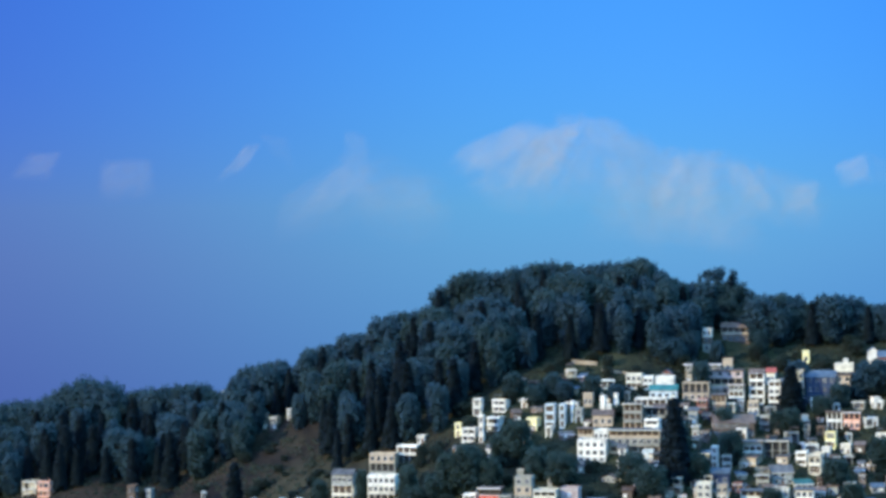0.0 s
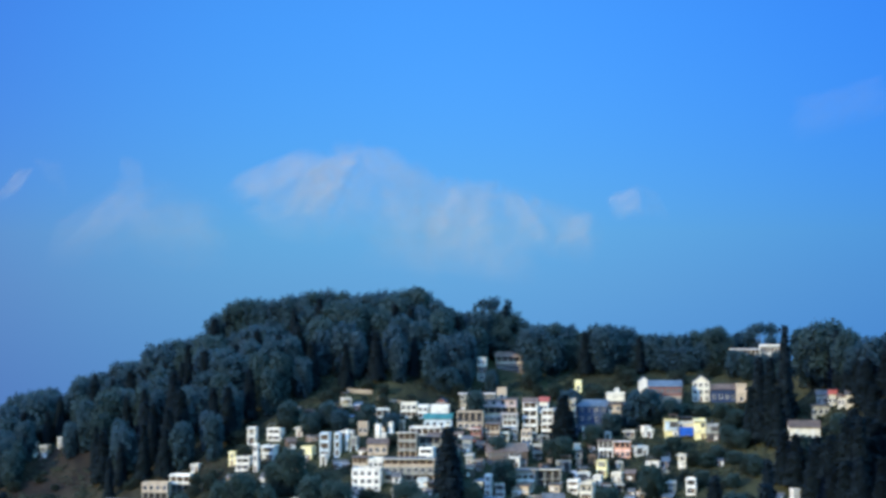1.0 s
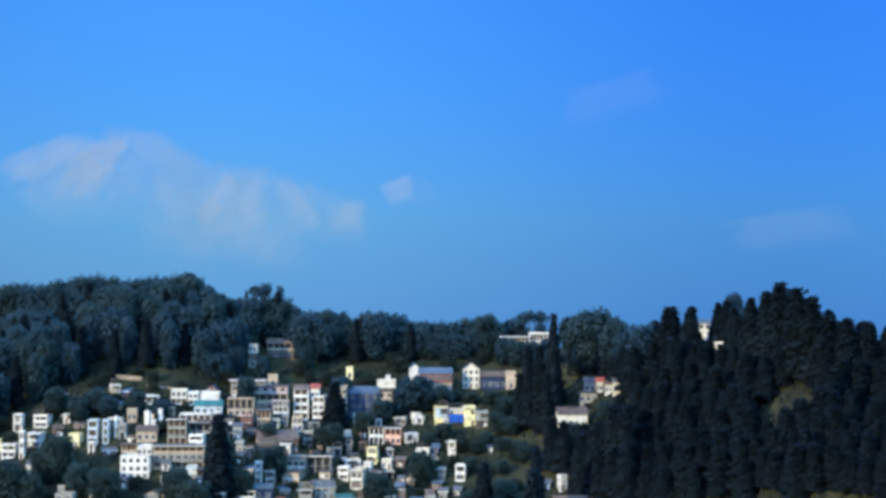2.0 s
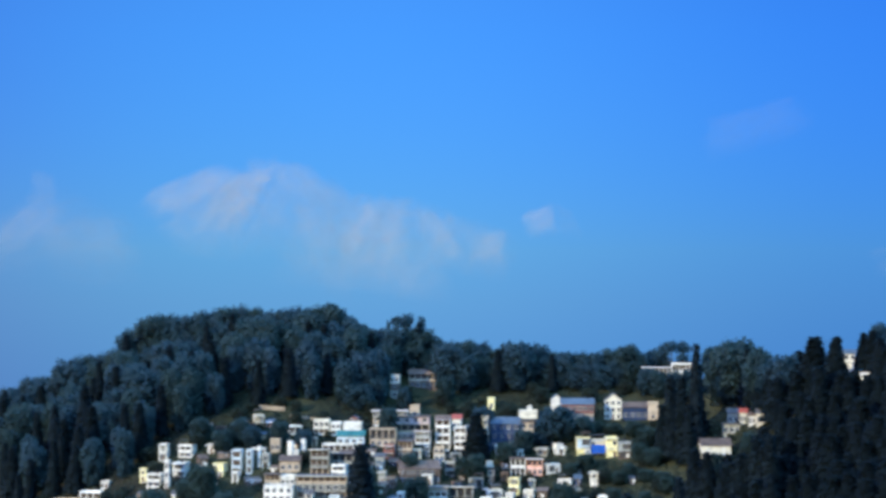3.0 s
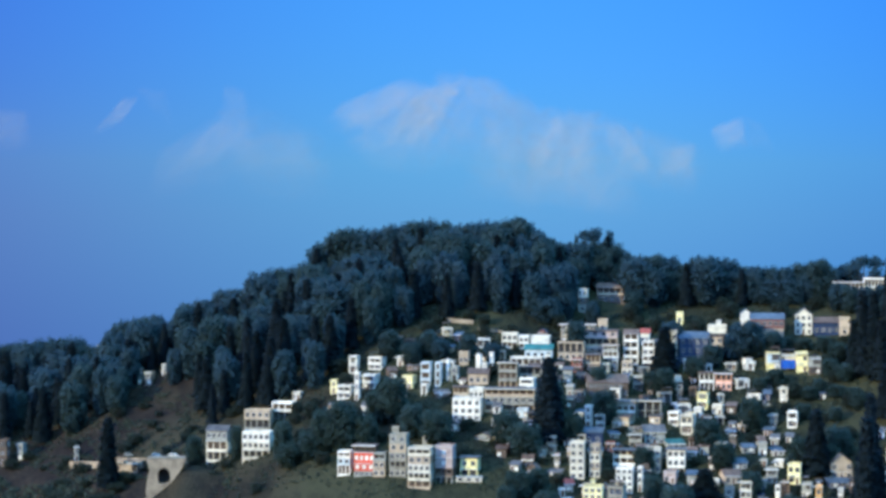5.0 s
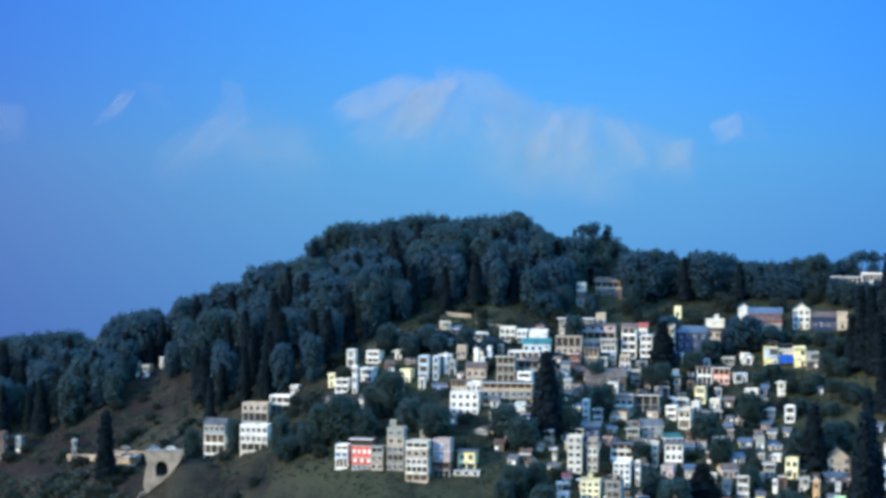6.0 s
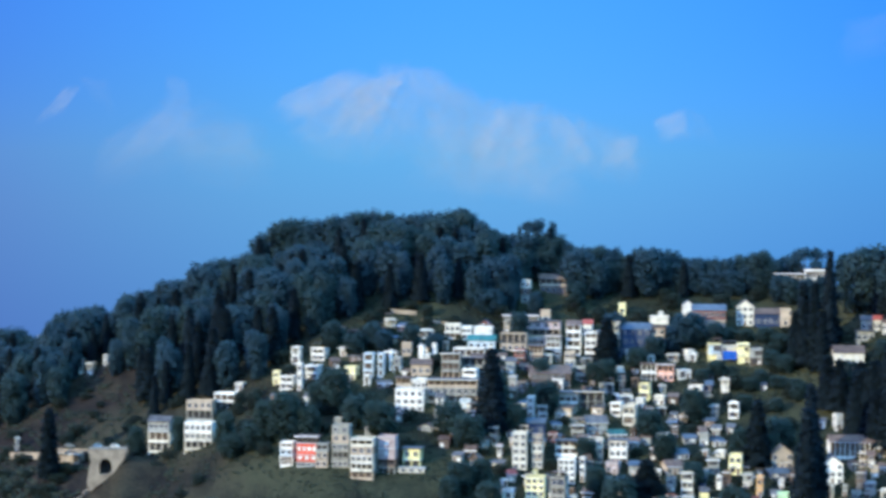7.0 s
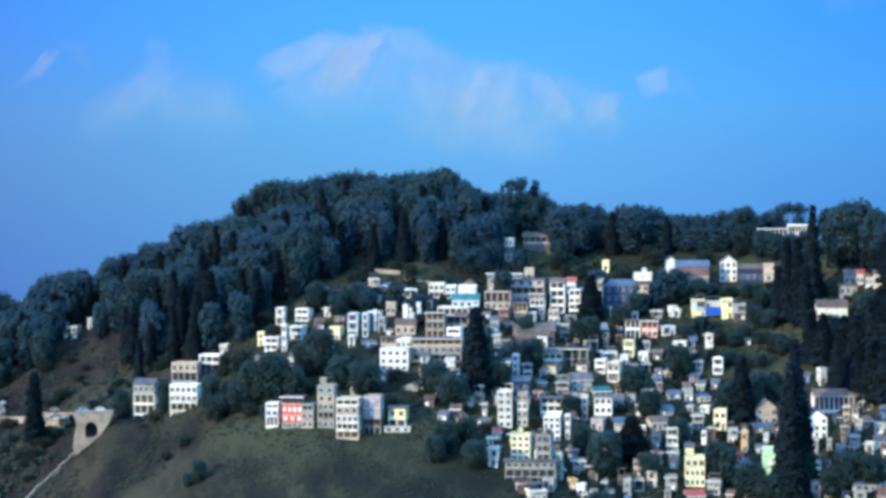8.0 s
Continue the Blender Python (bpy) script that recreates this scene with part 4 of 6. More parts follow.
house(133.2, 686.0, 4.2, 4.5, 5.8, 2, -14, "F", "brown", "rust")
house(146.2, 688.5, 3.1, 4.5, 4.1, 1, -10, "F", "concrete", "grey")
house(133.0, 653.0, 10.6, 11.0, 4.6, 2, 8, "G", "stone", "blue")
house(191.4, 735.0, 3.4, 4.0, 4.2, 2, -8, "F", "white", "grey")
house(166.6, 750.5, 2.9, 4.0, 4.1, 1, -24, "F", "white", "grey")
house(185.4, 712.5, 4.4, 4.5, 5.0, 2, -10, "F", "stone", "grey")
house(-178.2, 883.2, 2.7, 4.5, 13.3, 5, 14, "F", "stone", "grey")
house(19.1, 768.5, 3.8, 5.7, 6.3, 2, -6, "S", "stone", "grey")
house(45.1, 770.0, 4.1, 4.5, 5.2, 2, -6, "F", "stone", "rust")
house(50.2, 746.5, 5.2, 5.4, 4.0, 1, -18, "S", "tan", "grey")
house(65.8, 725.5, 4.3, 4.7, 4.3, 1, -14, "S", "stone", "rust")
house(82.2, 747.0, 4.1, 5.1, 4.5, 2, -10, "S", "concrete", "grey")
house(78.1, 757.0, 4.2, 4.7, 4.1, 1, -10, "S", "brown", "rust")
house(85.4, 723.0, 3.4, 4.5, 4.3, 1, -6, "F", "stone", "grey")
house(90.6, 730.5, 3.5, 4.5, 4.2, 1, -10, "S", "concrete", "grey")
house(95.9, 732.0, 3.1, 4.5, 3.6, 1, -10, "S", "stone", "grey")
house(80.4, 725.0, 4.6, 4.5, 3.5, 1, 4, "G", "stone", "blue")
house(68.2, 715.5, 4.3, 5.3, 4.5, 2, -14, "F", "brown", "rust")
house(71.4, 696.0, 3.6, 4.5, 4.7, 2, -14, "F", "stone", "grey")
house(76.0, 684.0, 4.0, 4.8, 5.6, 2, -14, "F", "concrete", "blue")
house(64.2, 679.5, 4.3, 4.5, 5.5, 2, -18, "F", "stone", "grey")
house(67.9, 674.0, 4.1, 4.5, 4.9, 2, -14, "F", "tan", "rust")
house(73.7, 671.5, 4.1, 5.6, 4.6, 2, -6, "F", "concrete", "grey")
house(49.7, 694.0, 4.1, 4.5, 5.6, 2, -14, "F", "stone", "grey")
house(43.4, 690.0, 4.9, 5.6, 4.7, 2, -14, "S", "brown", "rust")
house(44.8, 681.5, 4.7, 4.7, 5.0, 2, -10, "F", "concrete", "grey")
house(49.1, 679.0, 4.3, 5.3, 4.6, 2, -14, "F", "brown", "rust")
house(34.1, 668.5, 4.9, 5.3, 4.0, 1, -14, "F", "stone", "grey")
house(56.2, 682.0, 3.2, 4.5, 5.2, 2, -14, "S", "stone", "rust")
house(90.7, 687.0, 5.3, 4.5, 4.7, 2, -18, "F", "brown", "grey")
house(97.0, 694.5, 4.1, 4.5, 4.7, 2, -14, "F", "stone", "rust")
house(94.9, 676.5, 4.1, 4.6, 4.6, 2, -14, "S", "concrete", "grey")
house(99.1, 668.0, 4.1, 4.5, 4.7, 2, -14, "F", "brown", "rust")
house(109.4, 664.0, 4.1, 4.5, 5.4, 2, -14, "F", "stone", "grey")
house(117.3, 690.5, 3.8, 4.5, 5.6, 2, -10, "S", "concrete", "grey")
house(99.0, 708.5, 3.5, 4.5, 4.8, 2, -18, "S", "concrete", "grey")
house(121.0, 706.0, 4.8, 4.5, 4.8, 2, -14, "F", "stone", "grey")
house(129.7, 676.5, 3.7, 4.5, 4.6, 2, -10, "F", "concrete", "rust")
house(135.0, 680.0, 3.8, 4.9, 4.6, 2, -18, "F", "stone", "grey")
house(122.8, 664.0, 3.8, 4.5, 5.0, 2, -18, "F", "brown", "rust")
house(137.8, 657.5, 5.0, 4.8, 4.5, 2, 18, "B", "concrete", "grey")
house(118.4, 659.0, 3.4, 4.5, 5.4, 2, -6, "F", "stone", "grey")
house(8.8, 718.5, 4.1, 4.9, 4.3, 1, -18, "S", "stone", "rust")
house(-0.1, 707.0, 4.0, 4.7, 3.8, 1, -18, "S", "concrete", "grey")
house(-4.8, 716.0, 3.8, 4.5, 4.3, 1, -6, "S", "brown", "rust")
house(19.4, 750.0, 4.2, 5.3, 4.7, 2, -18, "S", "brown", "rust")
house(46.8, 756.5, 3.9, 4.8, 4.5, 2, 14, "F", "brown", "rust")
house(-42.4, 757.5, 4.6, 6.4, 5.1, 2, -6, "S", "tan", "rust")
house(-21.0, 733.5, 4.1, 4.5, 4.0, 1, -18, "S", "stone", "grey")
house(-6.4, 735.0, 4.6, 4.9, 3.4, 1, 18, "F", "stone", "grey")


def stacked_house(x, y, w, d, turn, storeys, cap="flat", roof="grey", label=""):
    """A house told storey by storey, from the ground up. storeys: (height, wall, kind, count); kinds: w windows, p pale shutters,
    v verandah with posts and a parapet, o open dark bays, b blank. cap: flat, slab (a wide eave), gable (ridge along the front) or none."""
    bend = math.radians(abs(turn))
    d = min(d, w * 0.3 / max(0.05, math.sin(bend)))
    front = (w - d * math.sin(bend)) / math.cos(bend)
    x += math.copysign((w - front * math.cos(bend)) / 2, turn)
    w = front
    rng = house_rng
    top = new("house")
    top.matrix_world = pose(x, y, float(ground_z(x, y)) - 0.3, 0, 0, turn)
    FOOTPRINTS.append((x, y, w / 2, d))
    z, last = 0.0, storeys[0][1]
    for k, (h, wall, kind, n) in enumerate(storeys):
        wm, back = WALL[wall], 1.3 if kind in "vo" else 0.0
        bm = bmesh.new()
        box(bm, -w / 2, w / 2, back, d, z - (2.5 if k == 0 else 0.0), z + h)
        storey = part("storey", bm, wm, top)
        bm = bmesh.new()
        out = 0.30 if kind in "vo" else 0.16
        box(bm, -w / 2 - 0.14, w / 2 + 0.14, -out, d + 0.04, z + h - 0.16, z + h + 0.05)
        part("floor_slab", bm, {"concrete": CONCRETE, "stone": CONCRETE, "tan": CONCRETE, "brown": ROOF["rust"], "navy": ROOF["blue"]}.get(wall, SLAB), top)
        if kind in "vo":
            # a DARK facing puts the recess's shade into its colour
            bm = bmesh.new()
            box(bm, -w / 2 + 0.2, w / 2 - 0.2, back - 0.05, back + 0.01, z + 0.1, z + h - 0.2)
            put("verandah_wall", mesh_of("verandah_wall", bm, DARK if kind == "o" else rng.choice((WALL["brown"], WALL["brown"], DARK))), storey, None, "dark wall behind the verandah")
            for i in range(n + 1):
                px = -w / 2 + 0.15 + i * (w - 0.3) / max(1, n)
                bm = bmesh.new()
                box(bm, px - 0.15, px + 0.15, 0.0, 0.3, z - (2.5 if k == 0 else 0.0), z + h - 0.16)
                put("post", mesh_of("post", bm, wm), storey)
            if kind == "v":
                bm = bmesh.new()
                box(bm, -w / 2, w / 2, -0.12, -0.002, z + 0.03, z + 0.95)
                put("balcony_parapet", mesh_of("balcony_parapet", bm, wm), storey)
        for i in range(n if kind in "wp" else 0):
            px = -w / 2 + (i + 0.5) * w / n
            ww, wh = min(1.3, 0.6 * w / n), min(1.5, h * 0.5)
            if kind == "w":
                window(ww, wh, storey, pose(px, -0.005, z + h * 0.32))
            else:
                bm = bmesh.new()
                box(bm, px - ww / 2, px + ww / 2, -0.06, 0.01, z + h * 0.3, z + h * 0.3 + wh)
                put("shutter", mesh_of("shutter", bm, WALL["white"]), storey, None, "white-painted shutters")
        z += h
        last = wall
    if cap == "gable":
        rise = min(2.2, 0.28 * d)
        bm = bmesh.new()
        v = [bm.verts.new(p) for p in ((-w / 2, 0, z), (-w / 2, d, z), (-w / 2, d / 2, z + rise - 0.08), (w / 2, 0, z), (w / 2, d, z), (w / 2, d / 2, z + rise - 0.08))]
        for q in ((0, 2, 1), (3, 4, 5), (0, 3, 5, 2), (1, 2, 5, 4), (0, 1, 4, 3)):
            bm.faces.new([v[i] for i in q])
        part("gable", bm, WALL[last], top)
        bm = bmesh.new()
        a = rise / (d / 2)
        for e0 in (-0.5, d + 0.5):
            z0 = z - 0.5 * a
            vs = [bm.verts.new(p) for p in ((-w / 2 - 0.4, e0, z0), (w / 2 + 0.4, e0, z0), (w / 2 + 0.4, d / 2, z + rise), (-w / 2 - 0.4, d / 2, z + rise),
                                            (-w / 2 - 0.4, e0, z0 + 0.12), (w / 2 + 0.4, e0, z0 + 0.12), (w / 2 + 0.4, d / 2, z + rise + 0.12), (-w / 2 - 0.4, d / 2, z + rise + 0.12))]
            for q in ((0, 3, 2, 1), (4, 5, 6, 7), (0, 1, 5, 4), (1, 2, 6, 5), (2, 3, 7, 6), (3, 0, 4, 7)):
                bm.faces.new([vs[i] for i in q])
        part("roof", bm, ROOF[roof], top)
    elif cap == "slab":
        bm = bmesh.new()
        box(bm, -w / 2 - 0.7, w / 2 + 0.5, -0.9, d + 0.3, z + 0.052, z + 0.24)
        part("roof", bm, ROOF[roof], top)
        # added white board, stands in for glints on the roof edge
        if rng.random() < 0.5:
            bm = bmesh.new()
            box(bm, -w / 2 - 0.7, w / 2 + 0.5, -0.96, -0.905, z - 0.02, z + 0.32)
            part("fascia", bm, rng.choice((FRAME, WALL["cream"])), top, "white eave board imitating glints")
    elif cap == "flat":
        bm = bmesh.new()
        box(bm, -w / 2 + 0.2, w / 2 - 0.2, 0.2, d - 0.2, z + 0.052, z + 0.10)
        part("roof", bm, ROOF[roof], top)
        bm = bmesh.new()
        for a in ((-w / 2, w / 2, 0.0, 0.15), (-w / 2, w / 2, d - 0.15, d), (-w / 2, -w / 2 + 0.15, 0.15, d - 0.15), (w / 2 - 0.15, w / 2, 0.15, d - 0.15)):
            box(bm, *a, z + 0.052, z + 0.6)
        part("parapet", bm, WALL[last], top)
    tagged(top, label, "house", "hillside houses")


# the rows of houses above the grassy spur
stacked_house(-58.5, 710.5, 5.0, 5, -8, ((3.9, "white", "v", 3), (2.3, "blue", "w", 2), (1.9, "white", "v", 2)), "flat", "grey", "white house with a deep verandah above the spur")
stacked_house(-51.2, 707.2, 7.9, 6, -8, ((2.0, "stone", "w", 4), (2.6, "red", "p", 3), (3.8, "red", "p", 4), (2.2, "brown", "o", 4)), "slab", "rust", "bright red house with white shutters and a brown roof storey")
stacked_house(-46.1, 705.8, 4.8, 5, -8, ((2.8, "tan", "w", 2), (2.8, "tan", "w", 2), (2.4, "stone", "v", 2)), "flat", "grey", "tan plastered house beside the red house")
stacked_house(-39.7, 705.2, 6.5, 6, -8, ((2.9, "concrete", "w", 3), (2.9, "concrete", "v", 3), (2.9, "concrete", "w", 3), (2.9, "tan", "w", 2), (2.7, "concrete", "w", 2)), "flat", "grey", "tall grey concrete house of five storeys")
stacked_house(-42.1, 728.8, 2.8, 3, -8, ((5.9, "concrete", "w", 1),), "flat", "grey", "grey concrete stair tower behind the tall house")
stacked_house(-31.9, 697.5, 8.7, 7, -10, ((2.9, "tan", "v", 3), (2.7, "cream", "v", 4), (2.7, "cream", "w", 4), (2.9, "tan", "w", 3), (2.3, "cream", "v", 3)), "flat", "grey", "cream four-storey house with banded verandahs and an ochre ground floor")
stacked_house(-23.8, 701.0, 6.8, 6, -10, ((2.5, "stone", "o", 3), (2.8, "brown", "v", 3), (3.6, "pink", "p", 1), (3.6, "pink", "p", 1)), "flat", "grey", "dull pink house over dark lower storeys")
stacked_house(-15.4, 703.8, 6.7, 6, -10, ((3.1, "yellow", "o", 2), (3.8, "yellow", "w", 2)), "slab", "grey", "pale yellow house with a terrace")
stacked_house(-15.6, 701.0, 9.1, 4, -6, ((2.1, "cream", "w", 3),), "none", "grey", "low cream terrace house below the yellow one")
stacked_house(-29.9, 725.0, 5.5, 5, -10, ((4.7, "stone", "w", 2),), "gable", "teal", "grey house under a teal tin roof")
# the pale blue towers and the houses round the long white block
stacked_house(-33.2, 768.2, 4.2, 4.5, -10, ((3.1, "blue", "v", 1), (3.1, "blue", "v", 1), (3.1, "blue", "v", 1)), "flat", "grey", "pale blue three-storey tower house with verandahs")
stacked_house(-28.6, 767.8, 2.7, 4.5, -10, ((3.0, "blue", "v", 1), (3.0, "blue", "v", 1), (2.8, "blue", "v", 1)), "flat", "grey", "narrow pale blue tower house with verandahs")
stacked_house(-25.2, 771.0, 1.5, 3, -10, ((3.8, "white", "b", 0), (3.8, "white", "b", 0)), "flat", "grey", "narrow white stair tower between the pale blue houses")
stacked_house(-22.6, 769.5, 3.1, 4, -10, ((2.8, "blue", "o", 1), (2.6, "stone", "w", 1)), "flat", "grey", "grey-blue house behind the stair tower")
stacked_house(-19.4, 780.0, 4.2, 5, -8, ((5.1, "tan", "w", 2),), "flat", "grey", "low tan house with a flat roof")
stacked_house(-13.9, 776.0, 2.3, 4, -14, ((2.8, "white", "b", 0), (2.8, "white", "b", 0)), "flat", "grey", "narrow white house between the trees")
stacked_house(-11.5, 771.8, 2.5, 4, -12, ((4.0, "white", "w", 1),), "flat", "grey", "small white house on the slope")
stacked_house(-9.1, 779.0, 1.9, 4, -14, ((2.5, "white", "b", 0), (2.5, "white", "b", 0)), "flat", "grey", "narrow white house turned to the sun")
stacked_house(-2.3, 795.5, 6.5, 6, -6, ((2.7, "cream", "v", 3), (2.9, "cream", "w", 3)), "flat", "grey", "cream two-storey house at the wood edge")
stacked_house(3.1, 794.5, 4.3, 6, -6, ((2.5, "white", "v", 2), (2.5, "white", "w", 2)), "flat", "grey", "white two-storey house in a row")
stacked_house(9.4, 794.0, 7.7, 7, -6, ((2.5, "white", "v", 4), (2.7, "white", "p", 3)), "flat", "grey", "white house with a long row of shutters")
stacked_house(8.6, 786.2, 10.7, 6, -4, ((4.3, "blue", "w", 4),), "gable", "teal", "low house under a broad teal tin roof")
stacked_house(3.9, 780.2, 12.3, 6, -6, ((3.2, "white", "v", 5),), "flat", "grey", "long low white verandah house")
stacked_house(-2.7, 759.8, 7.4, 6, -8, ((3.2, "tan", "v", 3), (3.2, "concrete", "v", 3), (3.2, "concrete", "v", 3)), "slab", "grey", "bare concrete house with three tiers of verandahs")
stacked_house(5.7, 764.0, 8.9, 7, -8, ((3.3, "stone", "o", 3), (3.3, "concrete", "v", 3)), "slab", "rust", "grey house with dark open bays")
stacked_house(-13.7, 764.5, 7.9, 6, -6, ((4.6, "tan", "w", 3),), "gable", "rust", "tan house with a rusty tin roof")
stacked_house(-19.9, 755.8, 5.7, 7, -4, ((2.3, "tan", "w", 3), (2.8, "tan", "v", 3)), "slab", "rust", "tan upper storeys behind the white block")
stacked_house(-14.3, 755.5, 5.5, 7, -4, ((3.7, "white", "w", 3),), "flat", "grey", "white roof house on the white block")
stacked_house(-2.1, 745.0, 18.4, 8, -5, ((2.8, "tan", "v", 7), (2.8, "concrete", "w", 7), (2.6, "tan", "v", 7)), "slab", "grey", "long tan house with tiers of verandahs")
stacked_house(-17.0, 741.5, 11.3, 9, -9, ((2.0, "white", "w", 4), (2.8, "white", "w", 4), (2.8, "white", "w", 4)), "flat", "grey", "white three-storey block with even rows of windows")
stacked_house(-6.4, 740.5, 3.4, 4.5, -12, ((2.6, "white", "w", 1), (2.6, "white", "w", 1)), "gable", "grey", "small white house beside the white block")
# a low house shape stands in for a blue sheet here
stacked_house(2.5, 740.8, 4.2, 4, -8, ((3.2, "blue", "p", 2),), "flat", "grey", "pale blue sheet below the verandahs, built as a low house")
# the terraced tan block and the white towers
stacked_house(24.2, 803.2, 14.2, 9, -6, ((2.9, "tan", "v", 6), (2.9, "tan", "v", 6), (2.4, "concrete", "w", 6)), "slab", "grey", "long terraced tan block with verandahs")
stacked_house(19.3, 804.5, 3.5, 4, -6, ((2.5, "cream", "w", 1), (2.5, "cream", "w", 1)), "flat", "grey", "cream end tower of the terraced block")
stacked_house(33.9, 815.2, 4.2, 5, -6, ((5.3, "tan", "w", 1),), "flat", "grey", "tan stair house on the terraced block")
stacked_house(21.6, 801.0, 7.8, 4, -6, ((2.8, "white", "v", 4),), "flat", "grey", "white verandah row below the terraced block")
stacked_house(21.0, 786.8, 10.7, 8, -8, ((3.5, "tan", "w", 4), (3.5, "tan", "o", 4)), "flat", "grey", "tan two-storey house with open bays")
stacked_house(32.2, 797.5, 14.3, 9, -6, ((3.3, "pink", "w", 5), (3.3, "tan", "v", 5), (2.8, "pink", "w", 4)), "slab", "rust", "dull pink house stepping up the slope")
stacked_house(36.1, 789.2, 6.4, 6, -10, ((2.7, "tan", "v", 3), (2.7, "white", "v", 3), (2.3, "stone", "w", 3)), "slab", "rust", "tan and white house with verandahs")
stacked_house(29.1, 779.2, 5.9, 6, -8, ((3.4, "brown", "w", 2), (3.4, "tan", "v", 3)), "slab", "rust", "brown house with a tan verandah")
stacked_house(43.8, 791.2, 6.2, 5.5, -10, ((3.0, "white", "v", 2), (3.0, "white", "v", 2), (3.0, "white", "v", 2), (3.0, "white", "v", 2)), "gable", "rust", "white four-storey tower house with verandahs")
stacked_house(50.2, 788.2, 5.1, 5, -10, ((2.6, "cream", "o", 1), (2.6, "white", "v", 2), (2.6, "white", "w", 2), (2.6, "white", "v", 2)), "flat", "grey", "white tower house of four storeys")
stacked_house(49.9, 805.2, 4.1, 5, -10, ((5.2, "white", "w", 2),), "gable", "red", "white house with a red tin roof")
stacked_house(41.8, 781.8, 4.5, 5, -8, ((2.7, "cream", "w", 2), (2.4, "tan", "w", 2)), "flat", "grey", "cream house below the white tower")
# the dark blue house and its neighbours
stacked_house(59.3, 792.0, 4.9, 5, -10, ((4.0, "stone", "w", 2), (4.0, "cream", "w", 2), (4.0, "cream", "w", 2)), "flat", "grey", "cream three-storey house with tall windows")
stacked_house(67.5, 790.2, 11.6, 8, -6, ((3.5, "navy", "w", 4), (3.3, "navy", "w", 4), (3.3, "navy", "w", 4)), "gable", "blue", "dark blue sheeted house with a pale base")
stacked_house(65.2, 786.8, 4.3, 4, -10, ((3.6, "white", "v", 2),), "flat", "grey", "small white house below the dark blue one")
stacked_house(78.1, 810.8, 7.9, 6, -8, ((1.9, "tan", "o", 3), (2.7, "cream", "b", 0)), "flat", "grey", "cream flat-topped house above a stack of tan storeys")
stacked_house(76.0, 790.8, 6.2, 6, -10, ((3.4, "brown", "w", 2), (3.4, "tan", "v", 2), (3.4, "tan", "w", 2)), "slab", "rust", "tan house stacked down the slope")
stacked_house(79.0, 816.2, 2.2, 3, -8, ((3.5, "white", "b", 0),), "flat", "grey", "small white roof room on the cream house")
stacked_house(64.5, 823.0, 3.1, 4, -8, ((4.9, "yellow", "w", 1),), "flat", "grey", "small yellow house under the trees")
stacked_house(70.7, 772.5, 6.1, 5.5, -8, ((3.5, "white", "o", 3), (3.5, "white", "v", 3)), "slab", "rust", "white house with dark open bays")
stacked_house(76.9, 772.0, 6.5, 5.5, -8, ((3.2, "salmon", "w", 3), (3.2, "salmon", "v", 3)), "slab", "rust", "salmon-painted house with a rusty roof")
# the lower town
stacked_house(39.6, 748.2, 7.3, 6, -6, ((3.0, "tan", "b", 0), (2.6, "white", "v", 3), (1.7, "tan", "b", 0)), "slab", "rust", "tan house with a white arcaded storey")
stacked_house(48.0, 749.5, 9.1, 6, -6, ((3.4, "stone", "o", 3), (3.4, "stone", "o", 3)), "slab", "grey", "grey unfinished house with dark open bays")
stacked_house(21.1, 708.2, 5.4, 5, -8, ((2.5, "cream", "w", 2), (2.5, "cream", "w", 2), (2.5, "cream", "w", 2), (2.5, "cream", "w", 2), (2.5, "cream", "w", 2)), "flat", "grey", "tall cream tower house of five storeys")
stacked_house(22.0, 727.5, 4.9, 3, -8, ((3.6, "cream", "o", 2),), "slab", "grey", "cream roof room on the tower house")
stacked_house(27.1, 709.5, 4.2, 5, -8, ((2.8, "cream", "w", 2), (2.8, "tan", "w", 2), (2.8, "cream", "w", 2), (2.8, "tan", "w", 2)), "flat", "grey", "cream and tan tower house of four storeys")
stacked_house(27.3, 728.5, 6.7, 5, -6, ((4.9, "navy", "w", 2),), "gable", "blue", "dark blue house behind the towers")
stacked_house(37.4, 714.5, 8.1, 6, -8, ((2.0, "stone", "w", 3), (2.7, "white", "v", 3), (2.5, "cream", "v", 3)), "slab", "grey", "cream house with two white verandahs")
stacked_house(47.0, 714.5, 6.4, 6, -8, ((2.7, "tan", "w", 3), (2.7, "tan", "w", 3), (2.7, "cream", "w", 3)), "flat", "grey", "tan three-storey house with large windows")
stacked_house(55.2, 714.8, 6.8, 6, -8, ((2.1, "tan", "o", 3), (3.0, "white", "w", 3), (3.2, "white", "w", 3)), "slab", "grey", "white house over an open ground floor")
stacked_house(36.8, 701.0, 6.3, 6, -8, ((2.1, "white", "w", 3), (2.1, "white", "w", 3), (2.1, "white", "w", 3), (2.1, "white", "w", 3)), "flat", "grey", "white four-storey house with small windows")
stacked_house(25.7, 687.0, 6.9, 6, -8, ((2.1, "yellow", "w", 3), (2.1, "yellow", "w", 3), (2.1, "yellow", "w", 3), (2.1, "yellow", "w", 3)), "flat", "grey", "bright yellow four-storey house")
stacked_house(26.0, 702.8, 1.9, 3, -8, ((2.9, "yellow", "b", 0),), "flat", "grey", "yellow stair head on the yellow house")
stacked_house(28.1, 671.5, 16.7, 6, -5, ((2.5, "concrete", "o", 6), (2.5, "stone", "o", 6), (2.5, "concrete", "w", 7)), "slab", "grey", "broad grey concrete block with open bays")
